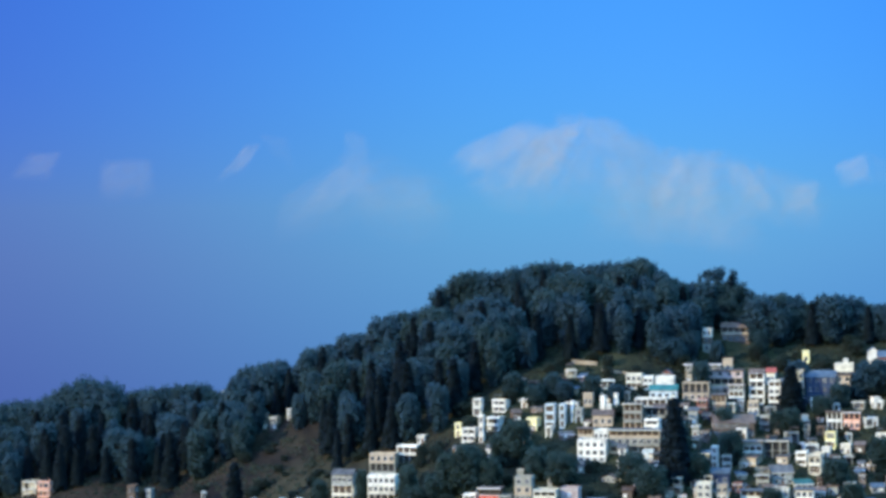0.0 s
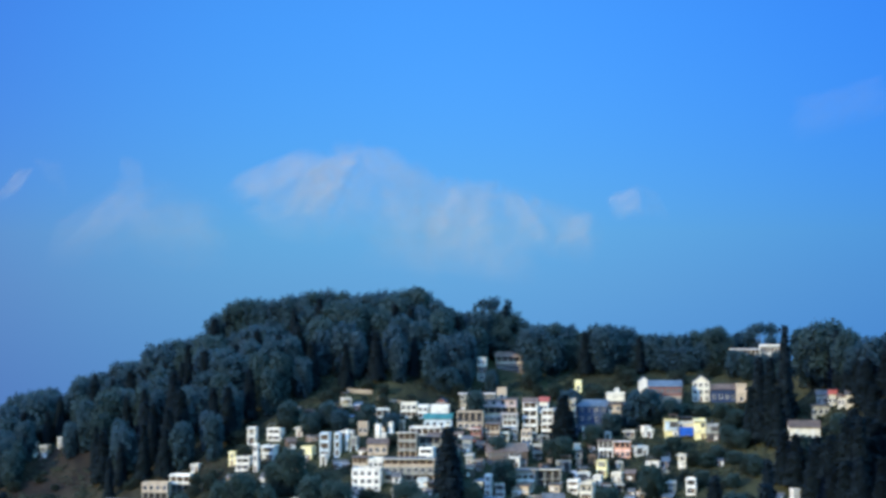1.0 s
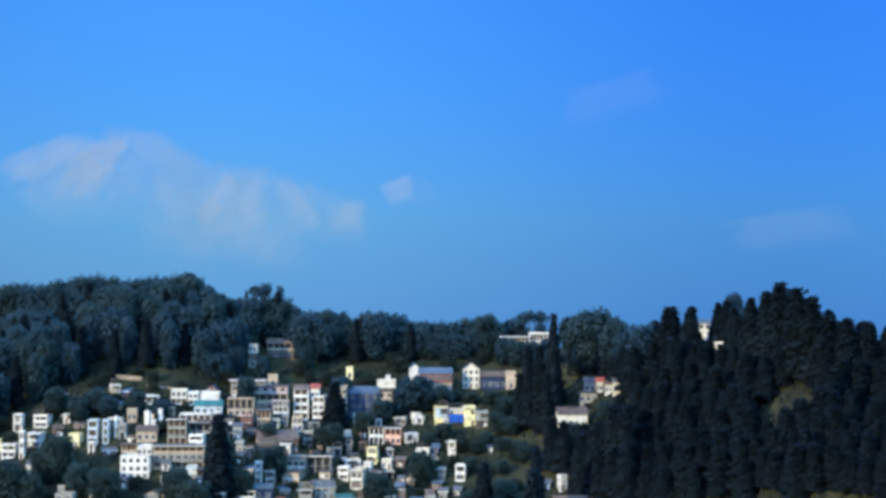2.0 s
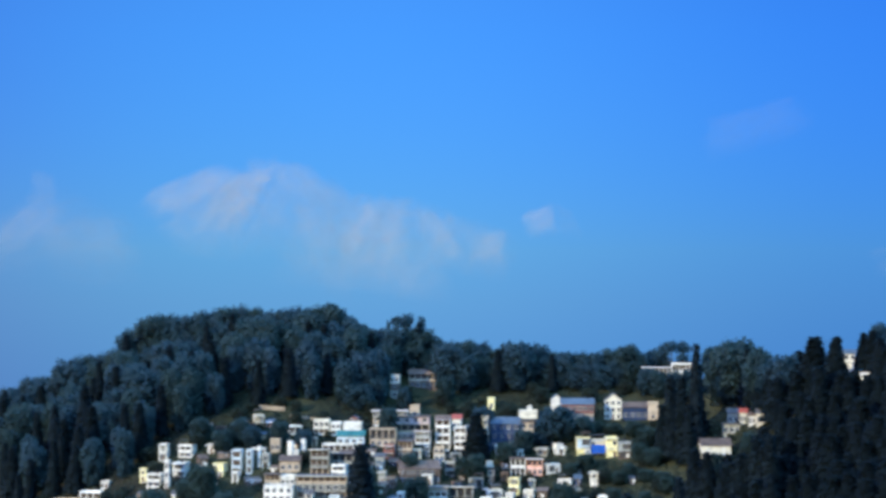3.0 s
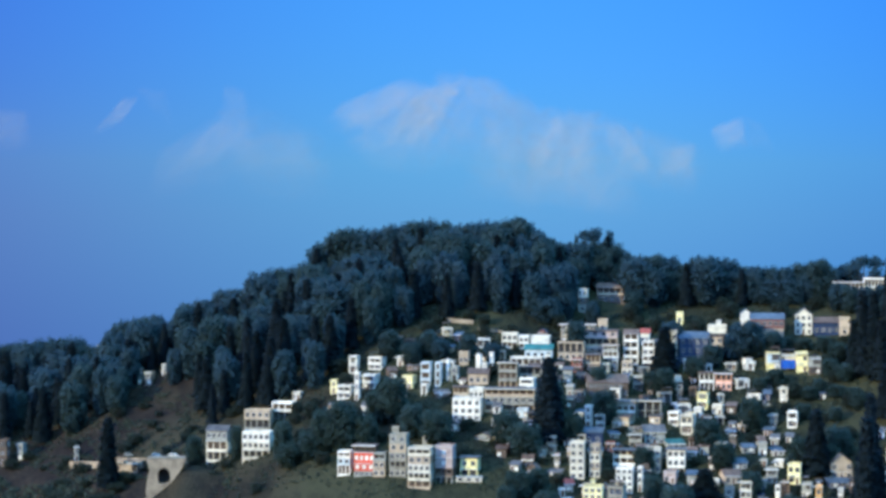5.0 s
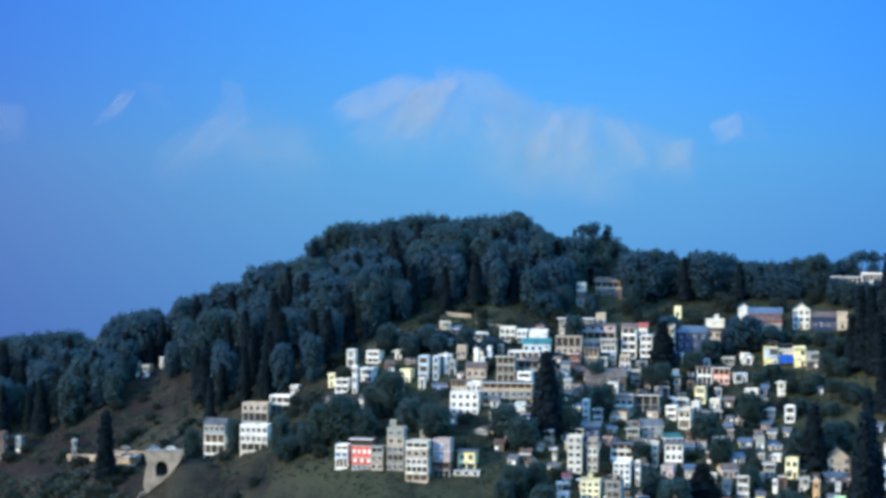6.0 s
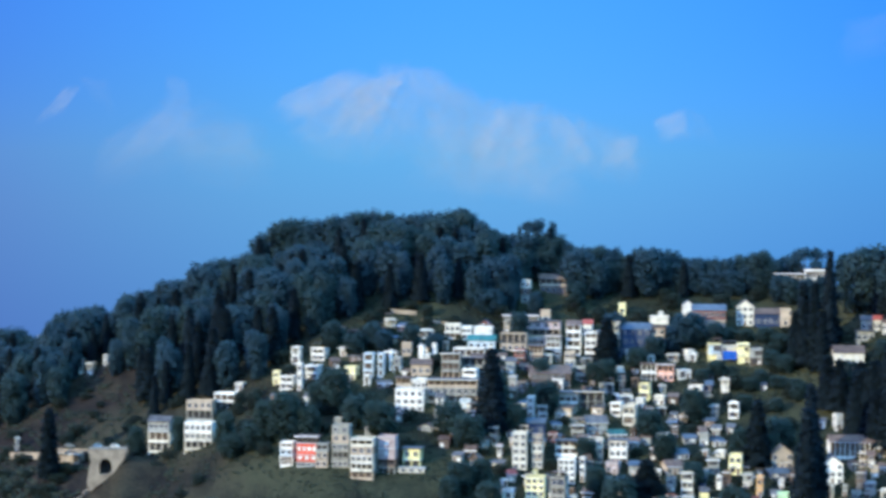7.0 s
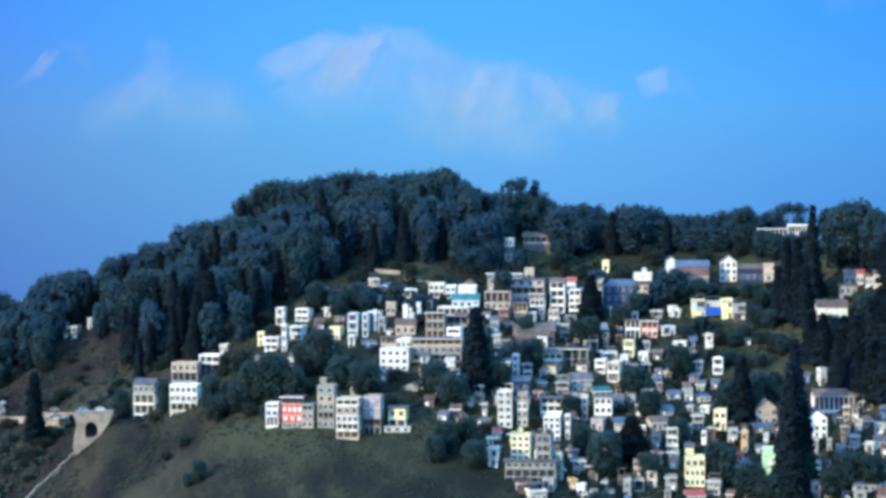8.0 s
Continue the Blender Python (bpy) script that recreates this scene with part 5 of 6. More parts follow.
stacked_house(81.7, 673.8, 6.8, 6, -5, ((3.0, "yellow", "w", 4), (3.2, "yellow", "w", 4), (3.2, "yellow", "w", 3)), "flat", "grey", "pale yellow three-storey house")
stacked_house(81.4, 687.0, 3.0, 4, -5, ((5.6, "yellow", "b", 0),), "gable", "grey", "yellow gabled stair tower")
stacked_house(106.2, 675.5, 4.9, 4.5, -6, ((3.0, "green", "b", 0), (3.0, "green", "p", 1), (3.0, "green", "b", 0)), "flat", "grey", "pale green house with blank walls")
stacked_house(133.4, 704.5, 15.5, 8, -3, ((5.5, "white", "v", 9),), "gable", "rust", "long white verandah house with a rusty roof")
# the houses west of the wood
stacked_house(-109.4, 762.2, 9.1, 6, -12, ((3.9, "cream", "v", 3), (3.9, "cream", "v", 3), (3.9, "stone", "w", 4)), "gable", "grey", "cream house with two verandahs and a grey tin roof")
stacked_house(-95.7, 769.8, 10.4, 6, -8, ((2.9, "stone", "w", 3), (3.1, "concrete", "o", 4), (3.1, "tan", "w", 4)), "flat", "grey", "grey concrete house with open upper storeys")
stacked_house(-93.7, 750.8, 10.8, 6, -8, ((3.3, "cream", "v", 4), (3.1, "cream", "w", 5), (3.1, "white", "w", 5)), "flat", "grey", "cream-white three-storey house with rows of windows")
stacked_house(-87.0, 774.8, 8.4, 5, -10, ((3.0, "stone", "o", 3), (3.0, "white", "v", 3)), "flat", "grey", "white and grey house with a roof terrace")
# the houses along the crest and the eastern slope
stacked_house(131.2, 827.0, 11.9, 6.0, -4, ((4.0, "stone", "b", 0), (3.9, "white", "v", 7)), "slab", "grey", "long white hill hotel with a columned verandah")
stacked_house(141.6, 827.5, 9.0, 6.0, -6, ((4.0, "stone", "b", 0), (3.5, "white", "v", 6)), "flat", "grey", "white lower wing of the hill hotel")
stacked_house(189.6, 748.8, 5.0, 4.5, -14, ((3.6, "white", "b", 0), (3.2, "white", "w", 2)), "gable", "blue", "white house with a blue roof on the crest")
stacked_house(140.4, 749.0, 11.4, 8, -5, ((4.2, "tan", "w", 4), (2.9, "cream", "w", 5), (3.3, "cream", "p", 2)), "gable", "rust", "cream and white house under a broad rusty roof")
stacked_house(151.6, 773.8, 5.0, 5, -10, ((4.8, "stone", "w", 2),), "gable", "grey", "grey house with a tin roof")
stacked_house(154.5, 768.8, 3.5, 5, -14, ((5.0, "cream", "w", 2),), "gable", "red", "cream house with a bright red tin roof")
stacked_house(156.8, 763.8, 3.5, 5, -18, ((4.3, "white", "w", 2),), "gable", "rust", "small white house below the red one")
stacked_house(159.4, 759.8, 4.5, 5, -10, ((4.9, "cream", "w", 2),), "gable", "grey", "cream gabled house on the eastern slope")
stacked_house(149.6, 766.8, 7.1, 4, -10, ((4.4, "concrete", "w", 3),), "slab", "grey", "grey concrete house on the slope")
# shaped to fit the camera's view: brown below, white only at the top
stacked_house(-32.7, 836.0, 1.4, 1.6, -10, ((7.2, "brown", "b", 0), (2.4, "white", "b", 0)), "slab", "grey", "white house glimpsed in the wood, built as a narrow tower")
# houses half hidden below the crest
stacked_house(26.6, 829.5, 4.3, 5, -10, ((3.8, "stone", "w", 1), (2.4, "brown", "w", 1), (3.1, "cream", "w", 2)), "flat", "grey", "narrow cream and grey house under the trees")
stacked_house(38.8, 840.5, 12.8, 6, -6, ((3.3, "brown", "w", 5), (3.1, "tan", "v", 5)), "gable", "rust", "low brown house with a tan verandah under the trees")
# the two gabled halls
house(89.1, 811.8, 4.6, 6.0, 9.5, 3, -6, "E", "white", "blue", 0.8)
stacked_house(96.3, 801.8, 13.0, 7, -4, ((3.3, "pink", "w", 6), (3.1, "tan", "b", 0), (3.8, "maroon", "w", 6)), "gable", "blue", "long maroon hall with a blue-grey roof on a pale base")
house(111.1, 807.5, 7.4, 7.0, 10.5, 3, -8, "E", "cream", "grey", 0.9)
stacked_house(119.4, 805.5, 10.3, 6, -4, ((5.7, "navy", "w", 4),), "gable", "rust", "long low dark blue hall with a rusty roof")
stacked_house(126.0, 803.5, 4.4, 5, -6, ((3.5, "tan", "w", 1), (3.5, "tan", "b", 0)), "flat", "grey", "tan end house of the dark blue hall")


# ---- scrub and small trees between the houses ----
def clear_of_houses(x, y, gap, before):
    """Whether a place keeps off the houses, and does not stand close in front of one."""
    for hx, hy, half, deep in FOOTPRINTS:
        if abs(x - hx) < half + gap and hy - before < y < hy + deep + gap:
            return False
    return True


def infill():
    """Small sheds and low houses crowded into the gaps of the town, most of all lower down."""
    rng = random.Random(53)
    for x0, x1, y0, y1, most, tall in ((0, 152, 645, 785, 140, 6.2), (-62, 92, 722, 806, 66, 4.6)):
        made = 0
        for _ in range(9000):
            if made >= most:
                break
            x, y = rng.uniform(x0, x1), rng.uniform(y0, y1)
            if y < 640 + max(0.0, 40 - x) * 1.6 or (y > 712 and x > 62 and y0 < 700) or y > float(np.interp(x, FOREST_EDGE[:, 0], FOREST_EDGE[:, 1])) - 16:
                continue
            w = rng.uniform(2.2, 6.8)
            if not clear_of_houses(x, y, w / 2 + 0.3, 5.0):
                continue
            style = rng.choice("SSGEFFBC")
            h = rng.uniform(2.6, 3.6) if style == "S" else rng.uniform(3.0, tall) * (0.8 if w > 5 else 1.0)
            house(x, y, w, rng.uniform(3.5, 6.0), h, max(1, round(h / 2.9)), rng.choice((-20, -14, -10, -6, 10)), style,
                  rng.choice(("tan", "stone", "brown", "white", "white", "concrete", "brown", "tan", "brown", "maroon", "cream", "navy")), rng.choice(("grey", "rust", "grey", "blue", "rust")))
            made += 1


def small_trees():
    rng = random.Random(31)
    spots = []
    for _ in range(5000):
        x, y = rng.uniform(-100, 165), rng.uniform(625, 835)
        if len(spots) > 120:
            break
        if y > float(np.interp(x, FOREST_EDGE[:, 0], FOREST_EDGE[:, 1])) or (x < 25 and y < 712 + x * -0.1):
            continue
        h = rng.uniform(3.0, 6.5)
        if any((x - a) ** 2 + (y - c) ** 2 < 30 for a, c in spots) or not clear_of_houses(x, y, 1.5, h * 1.6):
            continue
        spots.append((x, y))
        plant("bush", x, y, h, h * rng.uniform(0.9, 1.3))
    low = 0
    for _ in range(4000):
        x, y = rng.uniform(-40, 160), rng.uniform(640, 800)
        h = rng.uniform(1.6, 3.2)
        if low >= 70 or y < 640 + max(0.0, 40 - x) * 1.6 or not clear_of_houses(x, y, 0.8, h * 0.6):
            continue
        if not clear_of_houses(x, y, 0.0, 5.0):
            low += 1
            plant("bush", x, y, h, h * rng.uniform(1.0, 1.5))
    for _ in range(70):
        x = rng.uniform(-205, -100)
        edge = float(np.interp(x, FOREST_EDGE[:, 0], FOREST_EDGE[:, 1]))
        y = rng.uniform(edge - 60, edge + 4)
        if clear_of_houses(x, y, 1.5, 5) and y > 740:
            h = rng.uniform(1.8, 4.5)
            plant("bush", x, y, h, h * rng.uniform(1.0, 1.6))


def thicket():
    """The bushy gully below the road, west of the bastion."""
    rng = random.Random(91)
    for _ in range(125):
        x, y = rng.uniform(-190, -133), rng.uniform(728, 830)
        if x > -145 + 1.05 * (y - 751) or y > 770 - 0.64 * (x + 138.5):
            continue
        if clear_of_houses(x, y, 1.5, 4):
            h = rng.uniform(2.2, 4.6)
            plant("bush", x, y, h, h * rng.uniform(1.4, 2.0))


def scrub():
    """Low bushes all over the slope, thin on the grassy spur."""
    rng = np.random.default_rng(77)
    C, N, S = [], [], []
    x, y = rng.uniform(-310, 290, 36000), rng.uniform(600, 880, 36000)
    z = ground_z(x, y)
    patch = np.sin(x * 0.07 + 2) * np.sin(y * 0.09 + x * 0.03) + 0.6 * np.sin(x * 0.19 + y * 0.23)
    for px, py, pz, k in zip(x, y, z, patch):
        edge = float(np.interp(px, FOREST_EDGE[:, 0], FOREST_EDGE[:, 1]))
        grassy = px < 25 and py < 716
        if (grassy and k < (0.3 if px < -25 else -0.1) and rng.random() < 0.92) or k < -0.75:
            continue
        if not clear_of_houses(px, py, 0.3, 1.2):
            continue
        r = rng.uniform(0.4, 1.1) * (1.3 if py > edge else 0.7 if grassy else 1.45 if px > -40 and py < edge else 1.0)
        if px < -146 + 1.05 * (py - 751) and py < 770 - 0.64 * (px + 138.5):
            r *= 2.2
        if -215 < px < -100 and py < edge:
            r *= 1.5
        n = 7
        d = rng.normal(size=(n, 3))
        d /= np.linalg.norm(d, axis=1)[:, None]
        d[:, 2] = np.abs(d[:, 2])
        C.append(np.array((px, py, pz)) + d * r * (1.0, 1.0, 0.8))
        N.append(d + rng.normal(scale=0.4, size=(n, 3)))
        S.append(rng.uniform(0.25, 0.55, n) * (0.6 + 0.5 * r))
    me = leaf_mesh("scrub", np.concatenate(C), np.concatenate(N), np.concatenate(S), BUSH, rng, np.concatenate(N))
    tagged(new("scrub", me), "low dark green scrub covering the hillside", "scrub", kind="stuff")


infill()
forest()
plant("conifer", 11.4, 728.0, 29.0, 12.4)
plant("conifer", 101.5, 707.5, 22.3, 10.5)
plant("conifer", 62.3, 689.0, 14.4, 12.5)
plant("evergreen", 52.6, 680.0, 14.7, 11.1)
plant("round", 87.5, 794.5, 13.4, 15.1)
plant("conifer", 55.7, 785.0, 17.9, 11.4)
plant("evergreen", 43.6, 714.0, 8.7, 7.7)
plant("evergreen", -44.2, 744.5, 16.1, 10.9)
plant("evergreen", -49.7, 745.5, 12.1, 10.1)
plant("evergreen", -61.1, 730.0, 17.8, 11.9)
plant("evergreen", -67.7, 731.5, 15.9, 9.9)
plant("evergreen", -52.5, 727.5, 12.2, 7.9)
plant("cypress", -152.1, 772.0, 27.2, 7.1)
plant("evergreen", -118.9, 766.0, 11.4, 7.1)
plant("conifer", -116.8, 797.0, 15.6, 4.4)
plant("conifer", 126.9, 769.0, 30.4, 9.4)
plant("conifer", 130.3, 764.5, 32.1, 8.7)
plant("conifer", 135.2, 762.0, 43.0, 8.2)
plant("conifer", 123.7, 769.0, 21.9, 7.6)
plant("conifer", 132.3, 760.5, 22.7, 7.5)
plant("conifer", 138.5, 778.0, 27.4, 8.3)
plant("round", 138.7, 837.0, 18.5, 16.5, OPEN[0])
plant("domed", 31.2, 857.0, 22.0, 15.5, OPEN[0])
plant("round", 132.0, 842.0, 14.8, 11.2)
plant("conifer", 110.8, 660.5, 44.8, 12.0)
plant("conifer", 110.1, 664.0, 32.4, 10.3)
plant("conifer", 117.2, 693.5, 33.8, 8.4)
plant("conifer", 130.6, 738.0, 18.5, 9.6)
plant("conifer", 137.2, 716.0, 22.3, 10.0)
plant("conifer", 141.5, 713.0, 25.1, 9.5)
plant("conifer", 146.4, 708.5, 30.7, 9.9)
plant("conifer", 150.1, 703.5, 32.4, 9.9)
plant("evergreen", 127.9, 658.0, 12.5, 12.5)
plant("evergreen", 134.7, 656.0, 10.7, 10.7)
plant("evergreen", 124.1, 657.0, 8.9, 10.7)
plant("round", 154.8, 786.0, 23.9, 17.0)
plant("round", 149.9, 794.0, 22.0, 15.1)
plant("round", 160.1, 775.5, 20.6, 12.6)
plant("conifer", 157.2, 776.5, 23.2, 8.1)
plant("conifer", 176.8, 751.0, 21.9, 15.5)
plant("conifer", 181.4, 738.0, 23.5, 11.0)
plant("conifer", 173.4, 729.5, 23.7, 10.3)
plant("round", 168.4, 760.5, 17.5, 12.4)
plant("round", 163.9, 768.5, 14.6, 11.7)
plant("round", 198.5, 743.0, 15.4, 9.0)
plant("round", 201.3, 738.0, 9.4, 9.0)
plant("conifer", 195.9, 710.5, 26.0, 10.0)
plant("conifer", 199.7, 703.5, 29.0, 12.3)
plant("conifer", 203.1, 699.0, 31.6, 14.8)
plant("conifer", 206.4, 691.0, 31.5, 14.6)
plant("conifer", 210.8, 687.0, 27.9, 13.5)
plant("conifer", 213.6, 678.0, 24.8, 13.4)
plant("conifer", 219.1, 675.0, 23.8, 13.3)
plant("conifer", 225.9, 673.5, 22.8, 13.3)
plant("conifer", 232.9, 672.5, 21.9, 13.3)
plant("conifer", 239.8, 671.5, 21.8, 13.3)
plant("round", 59.5, 796.0, 12.9, 10.8)
plant("round", 97.0, 793.0, 9.7, 8.6)
plant("round", 80.8, 793.0, 9.7, 10.7)
plant("evergreen", -36.8, 731.0, 11.9, 9.9)
plant("evergreen", -27.7, 724.5, 11.8, 11.8)
plant("evergreen", -3.0, 724.5, 11.8, 11.8)
plant("evergreen", 2.8, 718.0, 11.7, 11.7)
plant("evergreen", 7.4, 692.0, 9.4, 7.5)
plant("evergreen", 0.8, 688.0, 10.3, 9.3)
plant("evergreen", -3.0, 681.5, 9.2, 7.4)
plant("evergreen", 9.9, 677.5, 9.2, 8.4)
plant("evergreen", 31.3, 744.0, 12.1, 9.3)
plant("evergreen", 54.2, 767.5, 10.4, 8.3)
plant("evergreen", 49.1, 768.5, 8.3, 6.3)
plant("evergreen", 83.8, 743.5, 12.1, 10.1)
plant("evergreen", 70.8, 714.5, 9.7, 8.9)
plant("evergreen", 66.4, 730.0, 9.9, 9.9)
plant("evergreen", 96.5, 710.5, 11.6, 9.6)
plant("evergreen", 106.2, 710.5, 9.6, 6.9)
plant("evergreen", 110.2, 717.5, 11.7, 11.7)
plant("evergreen", 115.5, 698.0, 12.3, 7.6)
plant("evergreen", 89.2, 677.0, 12.8, 9.2)
plant("evergreen", 91.4, 674.0, 11.9, 7.3)
plant("evergreen", 98.3, 664.0, 12.6, 10.8)
plant("evergreen", 104.9, 659.5, 10.7, 10.7)
plant("evergreen", 95.6, 773.0, 6.3, 7.5)
plant("evergreen", 114.8, 665.0, 12.6, 9.0)
plant("evergreen", 78.5, 696.5, 9.4, 7.6)
plant("evergreen", 67.1, 677.5, 9.2, 8.4)
plant("evergreen", 49.1, 659.5, 7.2, 8.2)
plant("evergreen", -82.5, 737.0, 15.2, 7.2)
plant("evergreen", -72.7, 731.0, 9.9, 9.1)
plant("evergreen", -79.7, 731.5, 8.9, 9.1)
plant("evergreen", -82.2, 695.0, 7.5, 4.9)
plant("evergreen", -85.7, 695.5, 4.5, 4.1)
plant("round", 22.7, 792.5, 12.9, 7.7)
plant("round", 19.1, 822.5, 11.1, 8.9)
plant("round", 12.4, 818.0, 10.0, 11.1)
plant("round", -33.1, 789.0, 9.6, 8.6)
plant("round", -39.4, 785.5, 8.5, 8.5)
plant("round", -28.7, 786.0, 7.5, 7.7)
plant("round", -18.1, 787.0, 8.5, 7.7)
plant("round", -9.5, 784.5, 6.4, 6.4)
plant("round", -48.4, 794.0, 9.7, 8.6)
plant("evergreen", 13.2, 745.5, 10.1, 8.1)
plant("evergreen", 18.8, 729.5, 9.9, 9.1)
plant("evergreen", 30.2, 766.5, 8.3, 7.5)
plant("evergreen", 66.8, 780.0, 8.5, 8.5)
plant("round", 73.8, 787.0, 8.5, 7.7)
plant("round", 126.4, 823.5, 10.5, 7.6)
plant("round", 130.6, 819.0, 10.2, 7.5)
plant("round", 136.0, 814.0, 10.6, 7.9)
plant("round", 140.9, 810.5, 11.0, 7.5)
plant("conifer", 139.9, 715.0, 22.9, 8.7)
plant("conifer", 143.9, 710.5, 25.0, 9.1)
plant("conifer", 148.1, 706.5, 27.8, 9.4)
plant("conifer", 136.6, 715.0, 19.4, 7.4)
plant("conifer", 147.0, 707.0, 17.6, 9.4)
plant("conifer", 150.7, 702.0, 25.1, 9.4)
plant("conifer", 115.2, 667.5, 29.0, 11.0)
plant("conifer", 110.8, 657.5, 25.0, 10.8)
plant("conifer", 133.8, 733.5, 18.5, 9.9)
plant("conifer", 140.2, 727.5, 18.5, 9.7)
plant("conifer", 145.2, 725.0, 18.1, 8.8)
plant("evergreen", 46.0, 692.5, 10.9, 8.6)
plant("conifer", 144.8, 701.0, 21.3, 10.6)
plant("conifer", 148.4, 695.5, 22.3, 10.5)
plant("conifer", 141.9, 708.5, 16.9, 9.5)
plant("round", 19.7, 826.0, 10.5, 9.0)
plant("round", 29.8, 821.0, 9.3, 5.3)
plant("round", 46.4, 830.0, 10.1, 8.1)
plant("evergreen", 135.6, 754.0, 8.6, 7.0)
plant("evergreen", 140.4, 749.0, 7.3, 6.1)
plant("evergreen", 109.1, 794.5, 5.0, 6.5)
plant("evergreen", 116.2, 791.5, 6.4, 7.3)
plant("evergreen", 120.3, 783.2, 7.0, 7.6)
plant("evergreen", 115.8, 773.5, 7.3, 7.1)
plant("evergreen", 120.5, 768.2, 7.1, 7.5)
plant("evergreen", 98.6, 797.0, 6.1, 6.5)
plant("evergreen", 103.3, 796.5, 5.2, 6.0)
plant("evergreen", 110.9, 765.5, 5.2, 6.2)
plant("evergreen", 116.5, 759.0, 5.1, 7.0)
plant("evergreen", 121.4, 753.2, 5.7, 6.9)
plant("evergreen", 106.4, 760.2, 5.2, 6.2)
plant("evergreen", 88.5, 794.2, 7.5, 7.8)
plant("evergreen", 89.9, 769.2, 5.2, 5.4)
plant("evergreen", 122.0, 748.0, 6.1, 6.9)
plant("evergreen", 113.0, 742.5, 5.0, 6.0)
plant("evergreen", 102.4, 746.5, 5.7, 5.7)
plant("evergreen", 152.2, 747.0, 8.1, 7.3)
plant("evergreen", -101.9, 756.0, 12.7, 4.5)
small_trees()
thicket()
scrub()


# ---- walls, road and tarpaulin ----
def retaining_wall(x0, y0, x1, y1, height, thick=0.6, mat=None):
    """A low masonry wall along the slope, with a coping."""
    p, q = Vector((x0, y0, 0)), Vector((x1, y1, 0))
    L = (q - p).length
    top = new("retaining_wall")
    z = float(min(ground_z(x0, y0), ground_z(x1, y1)))
    top.matrix_world = pose(x0, y0, z, 0, 0, math.degrees(math.atan2(y1 - y0, x1 - x0)))
    rise0, rise1 = float(ground_z(x0, y0)) - z, float(ground_z(x1, y1)) - z
    for name, lo, hi, out, m in (("wall", -1.5, height, 0.0, mat or MASONRY), ("coping", height, height + 0.15, 0.08, MASONRY)):
        bm = bmesh.new()
        prism(bm, ((0, rise0 + lo), (L, rise1 + lo), (L, rise1 + hi), (0, rise0 + hi)), -out, thick + out)
        part(name, bm, m, top)
    tagged(top, "pale masonry retaining wall along the slope", "wall", "retaining walls")


def arched_bastion(x, y, width, height):
    """The tall concrete bastion under the road: its face is shaped to fit the camera's view, narrowing where the spur
    hides it, with an arched opening through it.
    """
    top = new("arched_bastion")
    top.matrix_world = pose(x, y, float(ground_z(x, y)), 0, 0, 6)
    w, h = width / 2, height
    outer = [(-0.92 * w, 0.0), (-0.35 * w, 0.20 * h), (0.28 * w, 0.42 * h), (0.62 * w, 0.62 * h), (0.9 * w, 0.80 * h), (w, h), (0.3 * w, 0.985 * h), (-0.35 * w, h), (-w, 0.97 * h), (-0.86 * w, 0.72 * h), (-0.98 * w, 0.5 * h), (-1.06 * w, 0.2 * h)]
    outer = [q for i, p in enumerate(outer) for q in (p, tuple((a + c) / 2 for a, c in zip(p, outer[(i + 1) % len(outer)])))]
    cx, cz, rw, rh = -0.10 * w, 0.58 * h, 0.33 * w, 0.22 * h
    inner = []
    for ox, oz in outer:
        a = math.atan2((oz - cz) / h, (ox - cx) / w)
        inner.append((cx + rw * math.cos(a), cz + rh * (math.sin(a) if math.sin(a) > 0 else max(-0.75, 1.4 * math.sin(a)))))
    bm = bmesh.new()
    rings = [[bm.verts.new((px, yy, pz)) for px, pz in line] for line, yy in ((outer, 0), (inner, 0), (outer, 5), (inner, 5))]
    n = len(outer)
    for i in range(n):
        j = (i + 1) % n
        for a, c in ((0, 1), (2, 0), (1, 3), (3, 2)):
            bm.faces.new((rings[a][i], rings[a][j], rings[c][j], rings[c][i]))
    part("face", bm, MASONRY, top)
    bm = bmesh.new()
    box(bm, -w, w + 0.1, 0.1, 9.0, h - 0.1, h + 0.2)
    part("deck", bm, MASONRY, top)
    bm = bmesh.new()
    box(bm, -w, w, 0.15, 0.45, h + 0.2, h + 0.7)
    part("parapet", bm, CONCRETE, top)
    # the shade behind the arch is given by the DARK colour
    bm = bmesh.new()
    box(bm, -0.7 * w, 0.4 * w, 5.2, 5.6, 0.1 * h, 0.95 * h)
    part("back_wall", bm, DARK, top, "shade-dark wall behind the arch")
    tagged(top, "tall tan concrete bastion with an arched opening below the road", "bastion")


